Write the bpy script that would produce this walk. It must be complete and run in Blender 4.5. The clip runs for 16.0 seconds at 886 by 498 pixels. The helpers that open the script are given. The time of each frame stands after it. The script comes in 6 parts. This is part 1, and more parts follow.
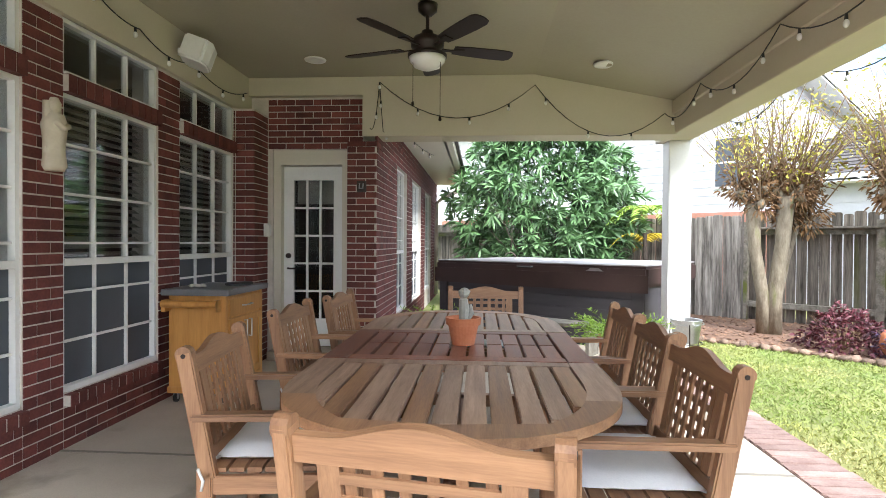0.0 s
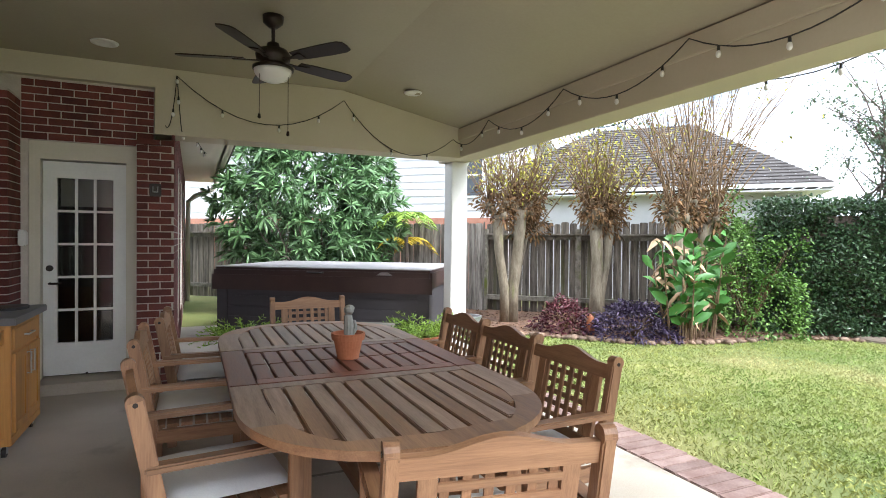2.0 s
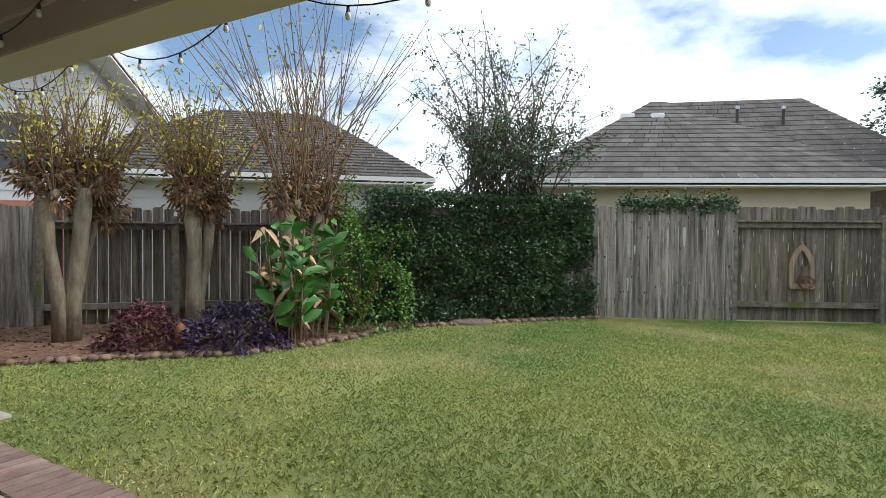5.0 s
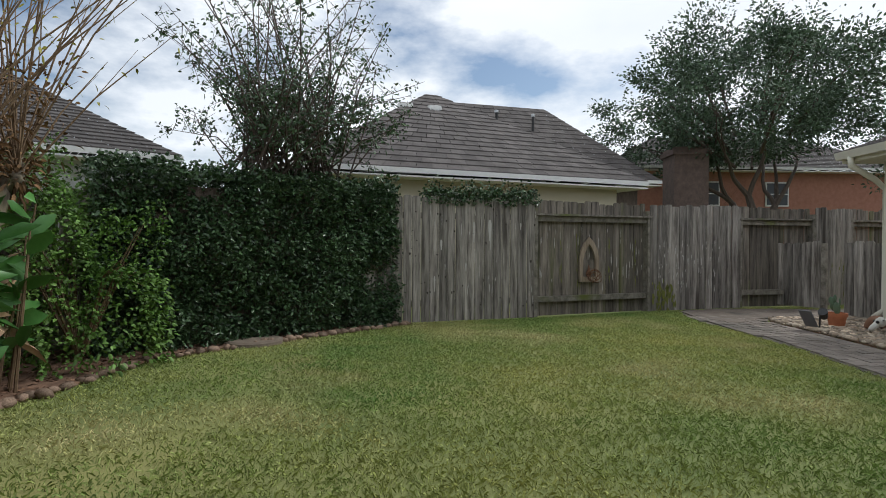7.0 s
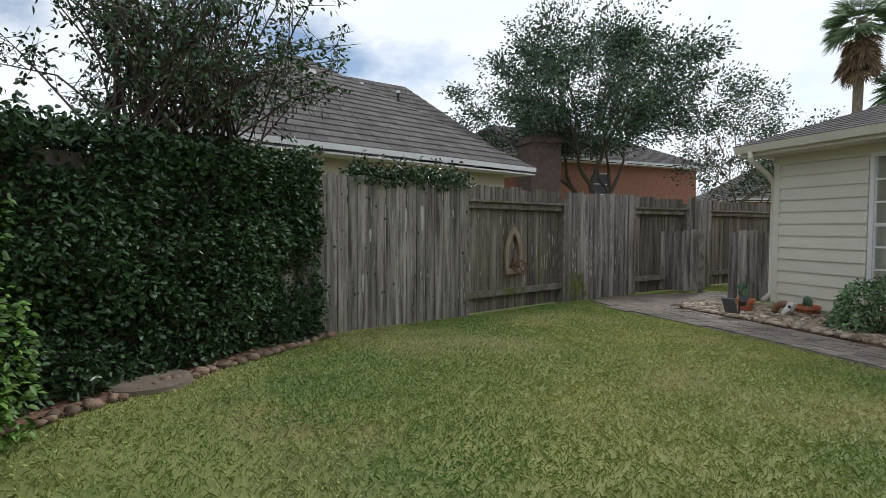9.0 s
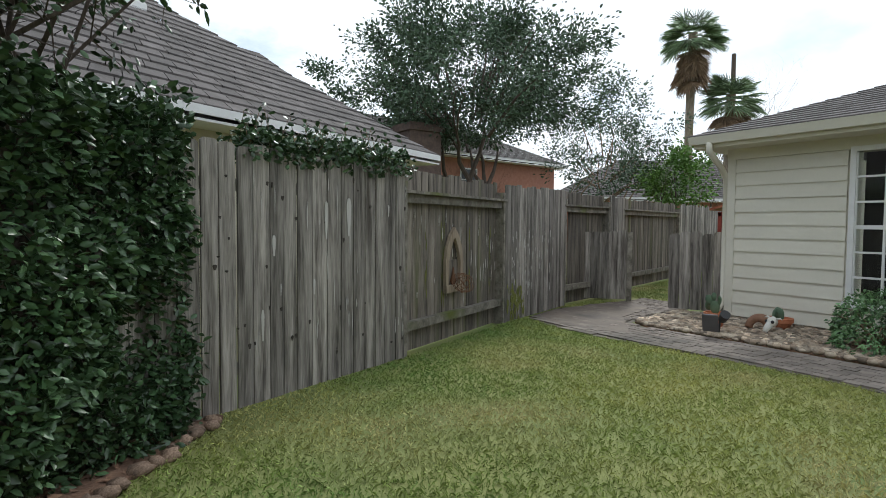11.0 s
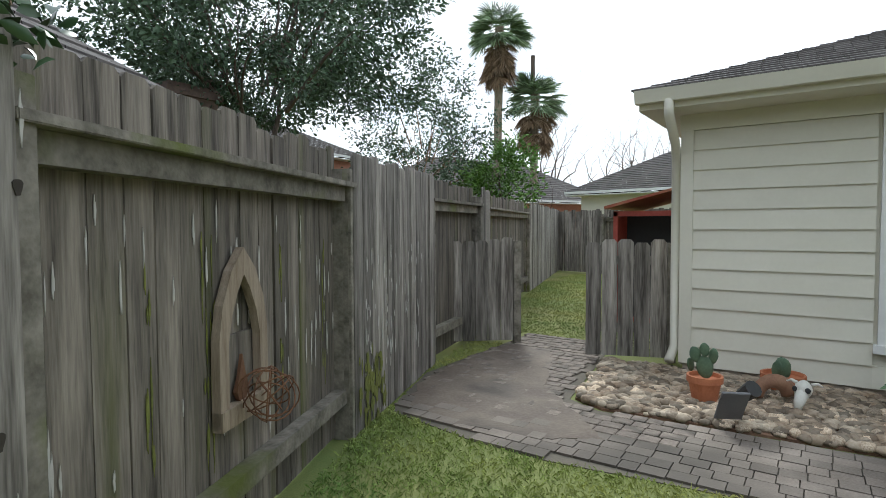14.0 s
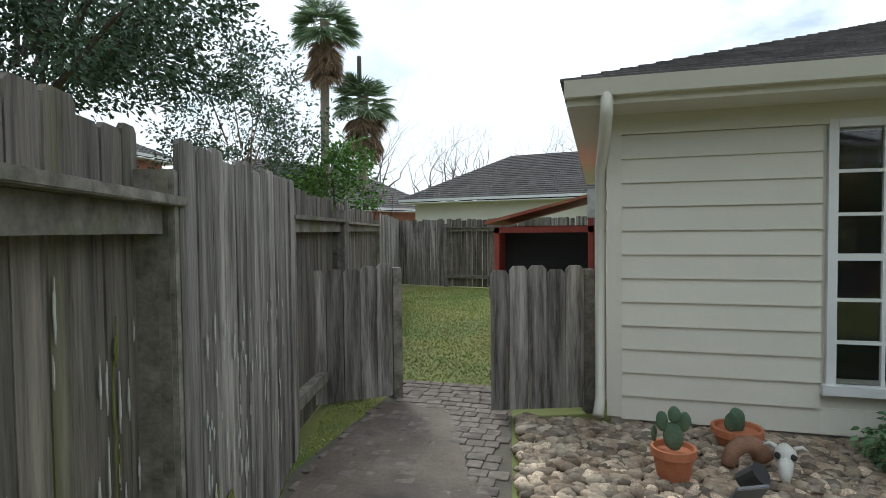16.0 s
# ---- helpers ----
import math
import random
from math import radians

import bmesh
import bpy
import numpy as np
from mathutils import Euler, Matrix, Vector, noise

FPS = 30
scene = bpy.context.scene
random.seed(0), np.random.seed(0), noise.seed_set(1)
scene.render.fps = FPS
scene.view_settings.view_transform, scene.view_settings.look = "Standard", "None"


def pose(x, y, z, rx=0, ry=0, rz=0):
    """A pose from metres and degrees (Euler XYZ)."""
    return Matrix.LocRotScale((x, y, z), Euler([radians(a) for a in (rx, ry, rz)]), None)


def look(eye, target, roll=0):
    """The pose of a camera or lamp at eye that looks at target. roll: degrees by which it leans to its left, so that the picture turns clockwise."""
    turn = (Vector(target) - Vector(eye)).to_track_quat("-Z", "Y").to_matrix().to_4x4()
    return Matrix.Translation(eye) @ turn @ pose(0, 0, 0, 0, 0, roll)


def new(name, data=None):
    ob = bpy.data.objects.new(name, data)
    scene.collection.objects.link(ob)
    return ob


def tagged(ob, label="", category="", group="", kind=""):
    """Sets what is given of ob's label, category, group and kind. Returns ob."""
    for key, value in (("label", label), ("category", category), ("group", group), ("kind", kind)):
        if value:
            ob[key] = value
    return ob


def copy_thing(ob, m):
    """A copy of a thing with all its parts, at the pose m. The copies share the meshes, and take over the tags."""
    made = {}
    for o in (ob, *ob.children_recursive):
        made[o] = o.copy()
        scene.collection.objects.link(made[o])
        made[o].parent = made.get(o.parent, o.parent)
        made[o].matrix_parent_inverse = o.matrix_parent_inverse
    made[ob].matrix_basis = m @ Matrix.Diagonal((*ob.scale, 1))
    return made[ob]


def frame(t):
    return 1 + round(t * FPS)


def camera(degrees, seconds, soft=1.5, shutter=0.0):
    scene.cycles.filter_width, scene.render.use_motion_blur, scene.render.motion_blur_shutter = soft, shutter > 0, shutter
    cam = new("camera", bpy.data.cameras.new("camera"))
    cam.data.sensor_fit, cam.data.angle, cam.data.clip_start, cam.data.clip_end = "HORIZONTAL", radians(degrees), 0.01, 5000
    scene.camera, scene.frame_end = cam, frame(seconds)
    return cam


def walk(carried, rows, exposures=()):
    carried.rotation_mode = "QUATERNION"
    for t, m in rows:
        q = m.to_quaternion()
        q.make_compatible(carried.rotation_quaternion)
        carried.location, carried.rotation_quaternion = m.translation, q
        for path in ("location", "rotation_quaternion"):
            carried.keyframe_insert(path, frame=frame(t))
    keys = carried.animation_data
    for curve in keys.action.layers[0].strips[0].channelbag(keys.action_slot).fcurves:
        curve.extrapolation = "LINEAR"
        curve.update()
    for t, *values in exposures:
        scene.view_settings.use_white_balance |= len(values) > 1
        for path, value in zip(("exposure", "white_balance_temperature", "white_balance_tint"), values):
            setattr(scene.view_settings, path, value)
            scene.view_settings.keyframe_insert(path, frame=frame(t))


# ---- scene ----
cam = camera(77.6, 16.0, 0.9)

PATH = [
    (0, (-0.246, -0.129, 1.3), (-0.383, 1.867, 1.276), 0.4),
    (0.5, (-0.564, -0.166, 1.329), (-0.419, 1.829, 1.308), 0.5),
    (1, (-0.872, -0.141, 1.369), (-0.483, 1.821, 1.346), 0.6),
    (1.5, (-1.059, -0.214, 1.406), (-0.458, 1.694, 1.378), 0.5),
    (2, (-1.178, -0.257, 1.435), (-0.351, 1.564, 1.404), 0.6),
    (2.5, (-1.244, -0.234, 1.451), (-0.204, 1.474, 1.419), 0.6),
    (3, (-1.143, -0.168, 1.444), (0.097, 1.401, 1.412), 0.6),
    (3.5, (-0.835, -0.044, 1.44), (0.553, 1.396, 1.406), 0.7),
    (4, (-0.552, 0.058, 1.44), (0.949, 1.378, 1.401), 0.7),
    (4.2, (-0.44, 0.107, 1.449), (1.118, 1.359, 1.403), 0.7),
    (6.3, (1.199, 1.299, 1.227), (3.135, 1.799, 1.217), 0.1),
    (6.5, (1.312, 1.441, 1.236), (3.272, 1.838, 1.222), 0.2),
    (7, (1.592, 1.837, 1.229), (3.589, 1.932, 1.207), 0.2),
    (7.5, (1.891, 2.261, 1.239), (3.888, 2.153, 1.205), 0.1),
    (8, (2.145, 2.713, 1.256), (4.123, 2.42, 1.199), 0.1),
    (8.5, (2.626, 3.131, 1.287), (4.577, 2.696, 1.212), 0.2),
    (9, (3.15, 3.461, 1.316), (5.058, 2.867, 1.235), 0.3),
    (9.2, (3.367, 3.532, 1.276), (5.248, 2.856, 1.2), 0.2),
    (11.3, (6.265, 3.577, 1.386), (7.868, 2.386, 1.288), 0.5),
    (11.5, (6.518, 3.456, 1.369), (8.087, 2.22, 1.269), 0.5),
    (12, (7.048, 3.129, 1.337), (8.553, 1.815, 1.252), 0.4),
    (12.5, (7.597, 2.736, 1.339), (9.025, 1.339, 1.256), 0.4),
    (13, (8.154, 2.219, 1.36), (9.485, 0.728, 1.276), 0.1),
    (13.5, (8.646, 1.735, 1.392), (9.868, 0.154, 1.309), -0.0),
    (14, (9.064, 1.289, 1.429), (10.193, -0.36, 1.347), -0.2),
    (14.5, (9.456, 0.899, 1.474), (10.454, -0.832, 1.393), -0.2),
    (15, (9.809, 0.49, 1.529), (10.676, -1.311, 1.447), -0.3),
    (15.5, (10.088, 0.256, 1.58), (10.831, -1.599, 1.497), -0.5),
    (16, (10.253, 0.17, 1.596), (10.793, -1.754, 1.529), -0.6),
]
EXPOSURES = [(0, 2.4, 6000, 9), (2.5, 1.85, 5980, 8), (4.2, 1.2, 6100, 6), (6.3, 0.0, 6300, 7), (9.2, 0.05, 6200, 8), (11.3, 0.33, 6120, 5), (14, 0.52, 6050, 4), (16, 0.25, 6000, 3)]
walk(cam, [(t, look(eye, target, roll)) for t, eye, target, roll in PATH], EXPOSURES)

# ---- light ----
world = bpy.data.worlds.new("world")
scene.world = world
world.use_nodes = True
wn, wl = world.node_tree.nodes, world.node_tree.links
wn.clear()
SUN_EL, SUN_AZ = radians(42), radians(146)
sky = wn.new("ShaderNodeTexSky")
sky.sky_type, sky.sun_disc, sky.sun_elevation, sky.sun_rotation = "NISHITA", False, SUN_EL, SUN_AZ
co = wn.new("ShaderNodeTexCoord")
mp = wn.new("ShaderNodeMapping")
mp.inputs["Scale"].default_value = (1.0, 1.0, 2.2)
cl = wn.new("ShaderNodeTexNoise")
cl.inputs["Scale"].default_value, cl.inputs["Detail"].default_value, cl.inputs["Roughness"].default_value = 2.3, 7, 0.55
ramp = wn.new("ShaderNodeValToRGB")
ramp.color_ramp.elements[0].position, ramp.color_ramp.elements[1].position = 0.36, 0.5
gray = wn.new("ShaderNodeTexNoise")
gray.inputs["Scale"].default_value, gray.inputs["Detail"].default_value = 3.1, 5
cloud = wn.new("ShaderNodeMix")
cloud.data_type = "RGBA"
cloud.inputs["A"].default_value, cloud.inputs["B"].default_value = (7.8, 8.2, 9.0, 1), (11.0, 11.0, 11.1, 1)
mixs = wn.new("ShaderNodeMix")
mixs.data_type = "RGBA"
bg = wn.new("ShaderNodeBackground")
bg.inputs["Strength"].default_value = 0.105
out = wn.new("ShaderNodeOutputWorld")
wl.new(co.outputs["Generated"], mp.inputs["Vector"])
wl.new(mp.outputs["Vector"], cl.inputs["Vector"])
wl.new(mp.outputs["Vector"], gray.inputs["Vector"])
wl.new(cl.outputs["Fac"], ramp.inputs["Fac"])
wl.new(gray.outputs["Fac"], cloud.inputs["Factor"])
wl.new(ramp.outputs["Color"], mixs.inputs["Factor"])
wl.new(sky.outputs["Color"], mixs.inputs["A"])
wl.new(cloud.outputs["Result"], mixs.inputs["B"])
wl.new(mixs.outputs["Result"], bg.inputs["Color"])
wl.new(bg.outputs["Background"], out.inputs["Surface"])
sun = new("sun", bpy.data.lights.new("sun", "SUN"))
sun.data.energy, sun.data.angle, sun.data.color = 1.7, radians(16), (1.0, 0.96, 0.9)
sun.matrix_world = look((0, 0, 30), (-math.sin(SUN_AZ) * 30 / math.tan(SUN_EL), -math.cos(SUN_AZ) * 30 / math.tan(SUN_EL), 0))


# ---- materials ----
def mat(name, a, b=None, rough=0.7, scale=4.0, bump=0.2, fine=40.0, stretch=(1, 1, 1), vary=0.0, island=0.0, metal=0.0, coat=0.0, streak=None, span=(0.5, 0.95)):
    """Two colours mixed by a coarse and a fine noise, with relief; vary: per object, island: per leaf or piece."""
    b = b or a
    m = bpy.data.materials.new(name)
    m.use_nodes = True
    n, l = m.node_tree.nodes, m.node_tree.links
    p = n["Principled BSDF"]
    tc, mapn = n.new("ShaderNodeTexCoord"), n.new("ShaderNodeMapping")
    mapn.inputs["Scale"].default_value = stretch
    l.new(tc.outputs["Object"], mapn.inputs["Vector"])
    n1, n2 = n.new("ShaderNodeTexNoise"), n.new("ShaderNodeTexNoise")
    n1.inputs["Scale"].default_value, n1.inputs["Detail"].default_value = scale, 6
    n2.inputs["Scale"].default_value, n2.inputs["Detail"].default_value = fine, 4
    info = n.new("ShaderNodeObjectInfo")
    off = n.new("ShaderNodeVectorMath")
    off.operation = "ADD"
    sc = n.new("ShaderNodeVectorMath")
    sc.operation = "SCALE"
    l.new(info.outputs["Random"], sc.inputs[0])
    sc.inputs["Scale"].default_value = 37.0
    l.new(mapn.outputs["Vector"], off.inputs[0])
    l.new(sc.outputs["Vector"], off.inputs[1])
    for t in (n1, n2):
        l.new(off.outputs["Vector"], t.inputs["Vector"])
    add = n.new("ShaderNodeMath")
    add.operation = "MULTIPLY_ADD"
    l.new(n2.outputs["Fac"], add.inputs[0])
    add.inputs[1].default_value = 0.45
    l.new(n1.outputs["Fac"], add.inputs[2])
    rng = n.new("ShaderNodeMapRange")
    rng.inputs["From Min"].default_value, rng.inputs["From Max"].default_value = span
    l.new(add.outputs[0], rng.inputs["Value"])
    mx = n.new("ShaderNodeMix")
    mx.data_type = "RGBA"
    mx.inputs["A"].default_value, mx.inputs["B"].default_value = (*a, 1), (*b, 1)
    l.new(rng.outputs["Result"], mx.inputs["Factor"])
    colour = mx.outputs["Result"]
    if streak:
        n3 = n.new("ShaderNodeTexNoise")
        n3.inputs["Scale"].default_value, n3.inputs["Detail"].default_value = streak[1], 5
        l.new(off.outputs["Vector"], n3.inputs["Vector"])
        r3 = n.new("ShaderNodeMapRange")
        r3.inputs["From Min"].default_value, r3.inputs["From Max"].default_value = streak[2], streak[2] + 0.14
        l.new(n3.outputs["Fac"], r3.inputs["Value"])
        m3 = n.new("ShaderNodeMix")
        m3.data_type = "RGBA"
        m3.inputs["B"].default_value = (*streak[0], 1)
        l.new(r3.outputs["Result"], m3.inputs["Factor"])
        l.new(colour, m3.inputs["A"])
        colour = m3.outputs["Result"]
    for amount, source in ((vary, info.outputs["Random"]), (island, None)):
        if amount:
            if source is None:
                source = n.new("ShaderNodeNewGeometry").outputs["Random Per Island"]
            h = n.new("ShaderNodeHueSaturation")
            r = n.new("ShaderNodeMapRange")
            r.inputs["To Min"].default_value, r.inputs["To Max"].default_value = 1 - amount, 1 + amount
            l.new(source, r.inputs["Value"])
            l.new(r.outputs["Result"], h.inputs["Value"])
            l.new(colour, h.inputs["Color"])
            colour = h.outputs["Color"]
    l.new(colour, p.inputs["Base Color"])
    rr = n.new("ShaderNodeMapRange")
    rr.inputs["To Min"].default_value, rr.inputs["To Max"].default_value = max(rough - 0.1, 0.02), min(rough + 0.1, 1)
    l.new(n1.outputs["Fac"], rr.inputs["Value"])
    l.new(rr.outputs["Result"], p.inputs["Roughness"])
    p.inputs["Metallic"].default_value = metal
    p.inputs["Coat Weight"].default_value = coat
    if bump:
        bm = n.new("ShaderNodeBump")
        bm.inputs["Strength"].default_value, bm.inputs["Distance"].default_value = bump, 0.01
        l.new(add.outputs[0], bm.inputs["Height"])
        l.new(bm.outputs["Normal"], p.inputs["Normal"])
    return m


GRAIN_Z, GRAIN_Y, GRAIN_X = (9, 9, 0.7), (9, 0.7, 9), (0.7, 9, 9)
BRICK = mat("brick_red", (0.085, 0.022, 0.02), (0.175, 0.048, 0.04), 0.85, 6, 0.5, 60, vary=0.3, island=0.2)
MORTAR = mat("mortar", (0.5, 0.45, 0.4), (0.64, 0.59, 0.53), 0.95, 8, 0.5, 90)
STUCCO = mat("cream_paint", (0.53, 0.48, 0.36), (0.57, 0.52, 0.4), 0.75, 2, 0.15, 60)
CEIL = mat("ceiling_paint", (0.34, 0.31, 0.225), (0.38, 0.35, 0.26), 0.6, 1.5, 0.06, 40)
WHITE = mat("white_paint", (0.72, 0.72, 0.7), (0.8, 0.8, 0.78), 0.45, 3, 0.05, 50)
TRIM = mat("cream_trim", (0.6, 0.56, 0.46), (0.66, 0.62, 0.52), 0.5, 3, 0.05, 50)
SIDING = mat("pale_siding", (0.66, 0.63, 0.53), (0.71, 0.68, 0.58), 0.6, 2.0, 0.08, 30, vary=0.04)
WHITESIDE = mat("white_siding", (0.52, 0.52, 0.54), (0.6, 0.6, 0.62), 0.6, 2.0, 0.08, 30)
CONC = mat("patio_concrete", (0.4, 0.35, 0.28), (0.56, 0.5, 0.42), 0.75, 1.3, 0.35, 120, streak=((0.26, 0.22, 0.17), 1.6, 0.55))
BORDER = mat("paver_brick", (0.22, 0.135, 0.115), (0.36, 0.26, 0.23), 0.9, 7, 0.5, 80, vary=0.25)
PAVER = mat("path_paver", (0.15, 0.12, 0.1), (0.27, 0.23, 0.195), 0.9, 2.5, 0.5, 70, vary=0.18, streak=((0.11, 0.095, 0.08), 0.6, 0.52))
FENCE = mat("weathered_cedar", (0.075, 0.065, 0.056), (0.4, 0.365, 0.325), 0.9, 1.9, 1.0, 12, (8, 8, 0.55), vary=0.3, streak=((0.06, 0.05, 0.04), 0.9, 0.57), span=(0.53, 0.93))
FENCED = mat("dark_cedar", (0.045, 0.038, 0.031), (0.27, 0.235, 0.195), 0.9, 1.9, 1.0, 12, (8, 8, 0.55), vary=0.34, streak=((0.085, 0.09, 0.03), 0.5, 0.58), span=(0.5, 0.98))
RAIL = mat("cedar_rail", (0.1, 0.09, 0.07), (0.28, 0.255, 0.215), 0.9, 3.2, 0.7, 14, (3, 3, 3), vary=0.2, streak=((0.12, 0.14, 0.03), 0.6, 0.58))
TEAK = mat("oiled_teak", (0.2, 0.1, 0.052), (0.36, 0.2, 0.105), 0.5, 3.0, 0.2, 22, GRAIN_Y, vary=0.22)
TEAKX = mat("oiled_teak_cross", (0.2, 0.1, 0.052), (0.36, 0.2, 0.105), 0.5, 3.0, 0.2, 22, GRAIN_X, vary=0.22)
TEAKZ = mat("oiled_teak_upright", (0.2, 0.1, 0.052), (0.36, 0.2, 0.105), 0.5, 3.0, 0.2, 22, GRAIN_Z, vary=0.15)
TEAKG = mat("greyed_teak", (0.2, 0.12, 0.08), (0.37, 0.25, 0.175), 0.55, 3.0, 0.25, 22, GRAIN_Y, vary=0.2)
TEAKR = mat("red_teak", (0.15, 0.05, 0.03), (0.24, 0.095, 0.06), 0.5, 3.0, 0.2, 22, GRAIN_Y, vary=0.2)
CUSH = mat("white_canvas", (0.62, 0.62, 0.63), (0.72, 0.72, 0.72), 0.9, 5, 0.2, 150)
OAK = mat("honey_oak", (0.42, 0.19, 0.045), (0.56, 0.28, 0.075), 0.45, 2.5, 0.1, 14, GRAIN_Z, vary=0.06)
SLATE = mat("grey_worktop", (0.12, 0.12, 0.13), (0.17, 0.17, 0.18), 0.4, 5, 0.05, 90)
BRONZE = mat("dark_bronze", (0.018, 0.012, 0.01), (0.035, 0.024, 0.02), 0.45, 6, 0.05, 60, metal=0.4)
BLACK = mat("black_plastic", (0.015, 0.015, 0.016), (0.03, 0.03, 0.03), 0.5, 6, 0.05, 60)
STEEL = mat("galvanised_steel", (0.4, 0.41, 0.42), (0.6, 0.61, 0.62), 0.35, 9, 0.08, 60, metal=0.9)
TUBW = mat("tub_panel", (0.045, 0.042, 0.048), (0.065, 0.06, 0.068), 0.6, 3, 0.1, 50, (1, 1, 6))
TUBC = mat("tub_cover_vinyl", (0.04, 0.022, 0.02), (0.065, 0.038, 0.034), 0.45, 3, 0.12, 70)
TUBT = mat("tub_cover_top", (0.3, 0.28, 0.29), (0.45, 0.42, 0.43), 0.4, 1.5, 0.1, 60)
TERRA = mat("terracotta", (0.4, 0.13, 0.055), (0.52, 0.2, 0.1), 0.85, 9, 0.15, 70)
ROOF = mat("asphalt_shingle", (0.055, 0.048, 0.045), (0.105, 0.094, 0.09), 0.95, 3, 0.6, 30, (1, 1, 1), vary=0.3, island=0.22)
BARK = mat("pale_bark", (0.14, 0.11, 0.075), (0.3, 0.255, 0.185), 0.9, 6, 0.7, 30, (3, 3, 0.8), streak=((0.14, 0.15, 0.04), 2.0, 0.6))
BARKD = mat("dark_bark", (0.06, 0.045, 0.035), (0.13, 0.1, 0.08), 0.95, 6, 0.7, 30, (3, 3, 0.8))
TWIG = mat("brown_twig", (0.12, 0.075, 0.04), (0.25, 0.17, 0.1), 0.9, 6, 0.3, 30)
DRY = mat("dry_leaf", (0.11, 0.055, 0.022), (0.25, 0.145, 0.065), 0.9, 6, 0.1, 30, island=0.4)
YELLOW = mat("yellow_green_leaf", (0.3, 0.28, 0.03), (0.4, 0.36, 0.05), 0.6, 3, 0, 30, island=0.4)
GOLD = mat("golden_leaf", (0.6, 0.42, 0.02), (0.7, 0.55, 0.05), 0.6, 3, 0, 30, island=0.25)
LEAF = mat("glossy_green_leaf", (0.09, 0.175, 0.065), (0.16, 0.28, 0.12), 0.32, 2, 0, 30, island=0.45)
HEDGE = mat("hedge_leaf", (0.036, 0.075, 0.03), (0.08, 0.14, 0.06), 0.33, 1.2, 0, 30, island=0.5)
LIME = mat("bright_green_leaf", (0.075, 0.17, 0.025), (0.15, 0.27, 0.05), 0.55, 2, 0, 30, island=0.4)
FERN = mat("fern_leaf", (0.17, 0.3, 0.03), (0.28, 0.42, 0.06), 0.6, 3, 0, 30, island=0.3)
CANNA = mat("canna_leaf", (0.05, 0.17, 0.03), (0.1, 0.26, 0.06), 0.45, 3, 0.1, 30, island=0.3)
TAN = mat("withered_leaf", (0.42, 0.27, 0.15), (0.6, 0.42, 0.28), 0.8, 5, 0.1, 30, island=0.35)
PURPLE = mat("purple_leaf", (0.035, 0.02, 0.05), (0.07, 0.045, 0.1), 0.5, 3, 0, 30, island=0.45)
MAROON = mat("maroon_leaf", (0.06, 0.01, 0.018), (0.14, 0.03, 0.04), 0.5, 3, 0, 30, island=0.5)
OAKLEAF = mat("oak_leaf", (0.045, 0.085, 0.045), (0.09, 0.14, 0.075), 0.6, 0.8, 0, 30, island=0.5)
PALMLEAF = mat("palm_leaf", (0.14, 0.21, 0.1), (0.23, 0.31, 0.17), 0.55, 2, 0, 30, island=0.4)
GRASS = mat("grass_blade", (0.14, 0.245, 0.05), (0.39, 0.39, 0.12), 0.7, 0.55, 0, 3, island=0.28, streak=((0.55, 0.48, 0.24), 0.42, 0.51))
MULCH = mat("brown_mulch", (0.1, 0.055, 0.035), (0.24, 0.14, 0.09), 0.95, 9, 0.9, 60)
CHIP = mat("bark_chip", (0.12, 0.06, 0.04), (0.3, 0.18, 0.11), 0.95, 5, 0.3, 60, island=0.45)
STONE = mat("river_stone", (0.27, 0.18, 0.11), (0.62, 0.53, 0.41), 0.8, 5, 0.3, 50, island=0.55, vary=0.5)
RUST = mat("rusted_iron", (0.1, 0.045, 0.025), (0.2, 0.1, 0.05), 0.9, 9, 0.5, 60)
BONE = mat("bone_white", (0.6, 0.58, 0.52), (0.72, 0.7, 0.64), 0.8, 6, 0.2, 60)
REDP = mat("faded_red_paint", (0.28, 0.035, 0.025), (0.42, 0.09, 0.06), 0.6, 3, 0.1, 30)
ORANGEB = mat("orange_brick", (0.35, 0.16, 0.11), (0.45, 0.22, 0.16), 0.9, 6, 0.4, 60)
BLIND = mat("blind_slat", (0.24, 0.23, 0.21), (0.3, 0.29, 0.26), 0.6, 2, 0, 30)
# near-black colour that stands for unlit shade in rooms and hollows
SHADE = mat("dark_room", (0.02, 0.02, 0.022), (0.03, 0.03, 0.03), 0.8, 3, 0, 30)
CACTUS = mat("cactus_skin", (0.06, 0.11, 0.065), (0.13, 0.2, 0.12), 0.6, 8, 0.2, 60)
GREYC = mat("grey_cactus", (0.24, 0.25, 0.22), (0.36, 0.36, 0.33), 0.8, 8, 0.3, 60)
LAMPW = mat("frosted_glass", (0.75, 0.75, 0.72), (0.8, 0.8, 0.78), 0.3, 3, 0, 30)


def glass(name, rough=0.02, tint=(0.8, 0.83, 0.83)):
    m = bpy.data.materials.new(name)
    m.use_nodes = True
    p = m.node_tree.nodes["Principled BSDF"]
    p.inputs["Base Color"].default_value = (*tint, 1)
    p.inputs["Roughness"].default_value, p.inputs["Transmission Weight"].default_value, p.inputs["IOR"].default_value = rough, 1.0, 1.45
    return m


GLASS = glass("window_glass")
SCREEN = mat("window_screen", (0.055, 0.065, 0.08), (0.075, 0.085, 0.1), 0.5, 3, 0, 200)


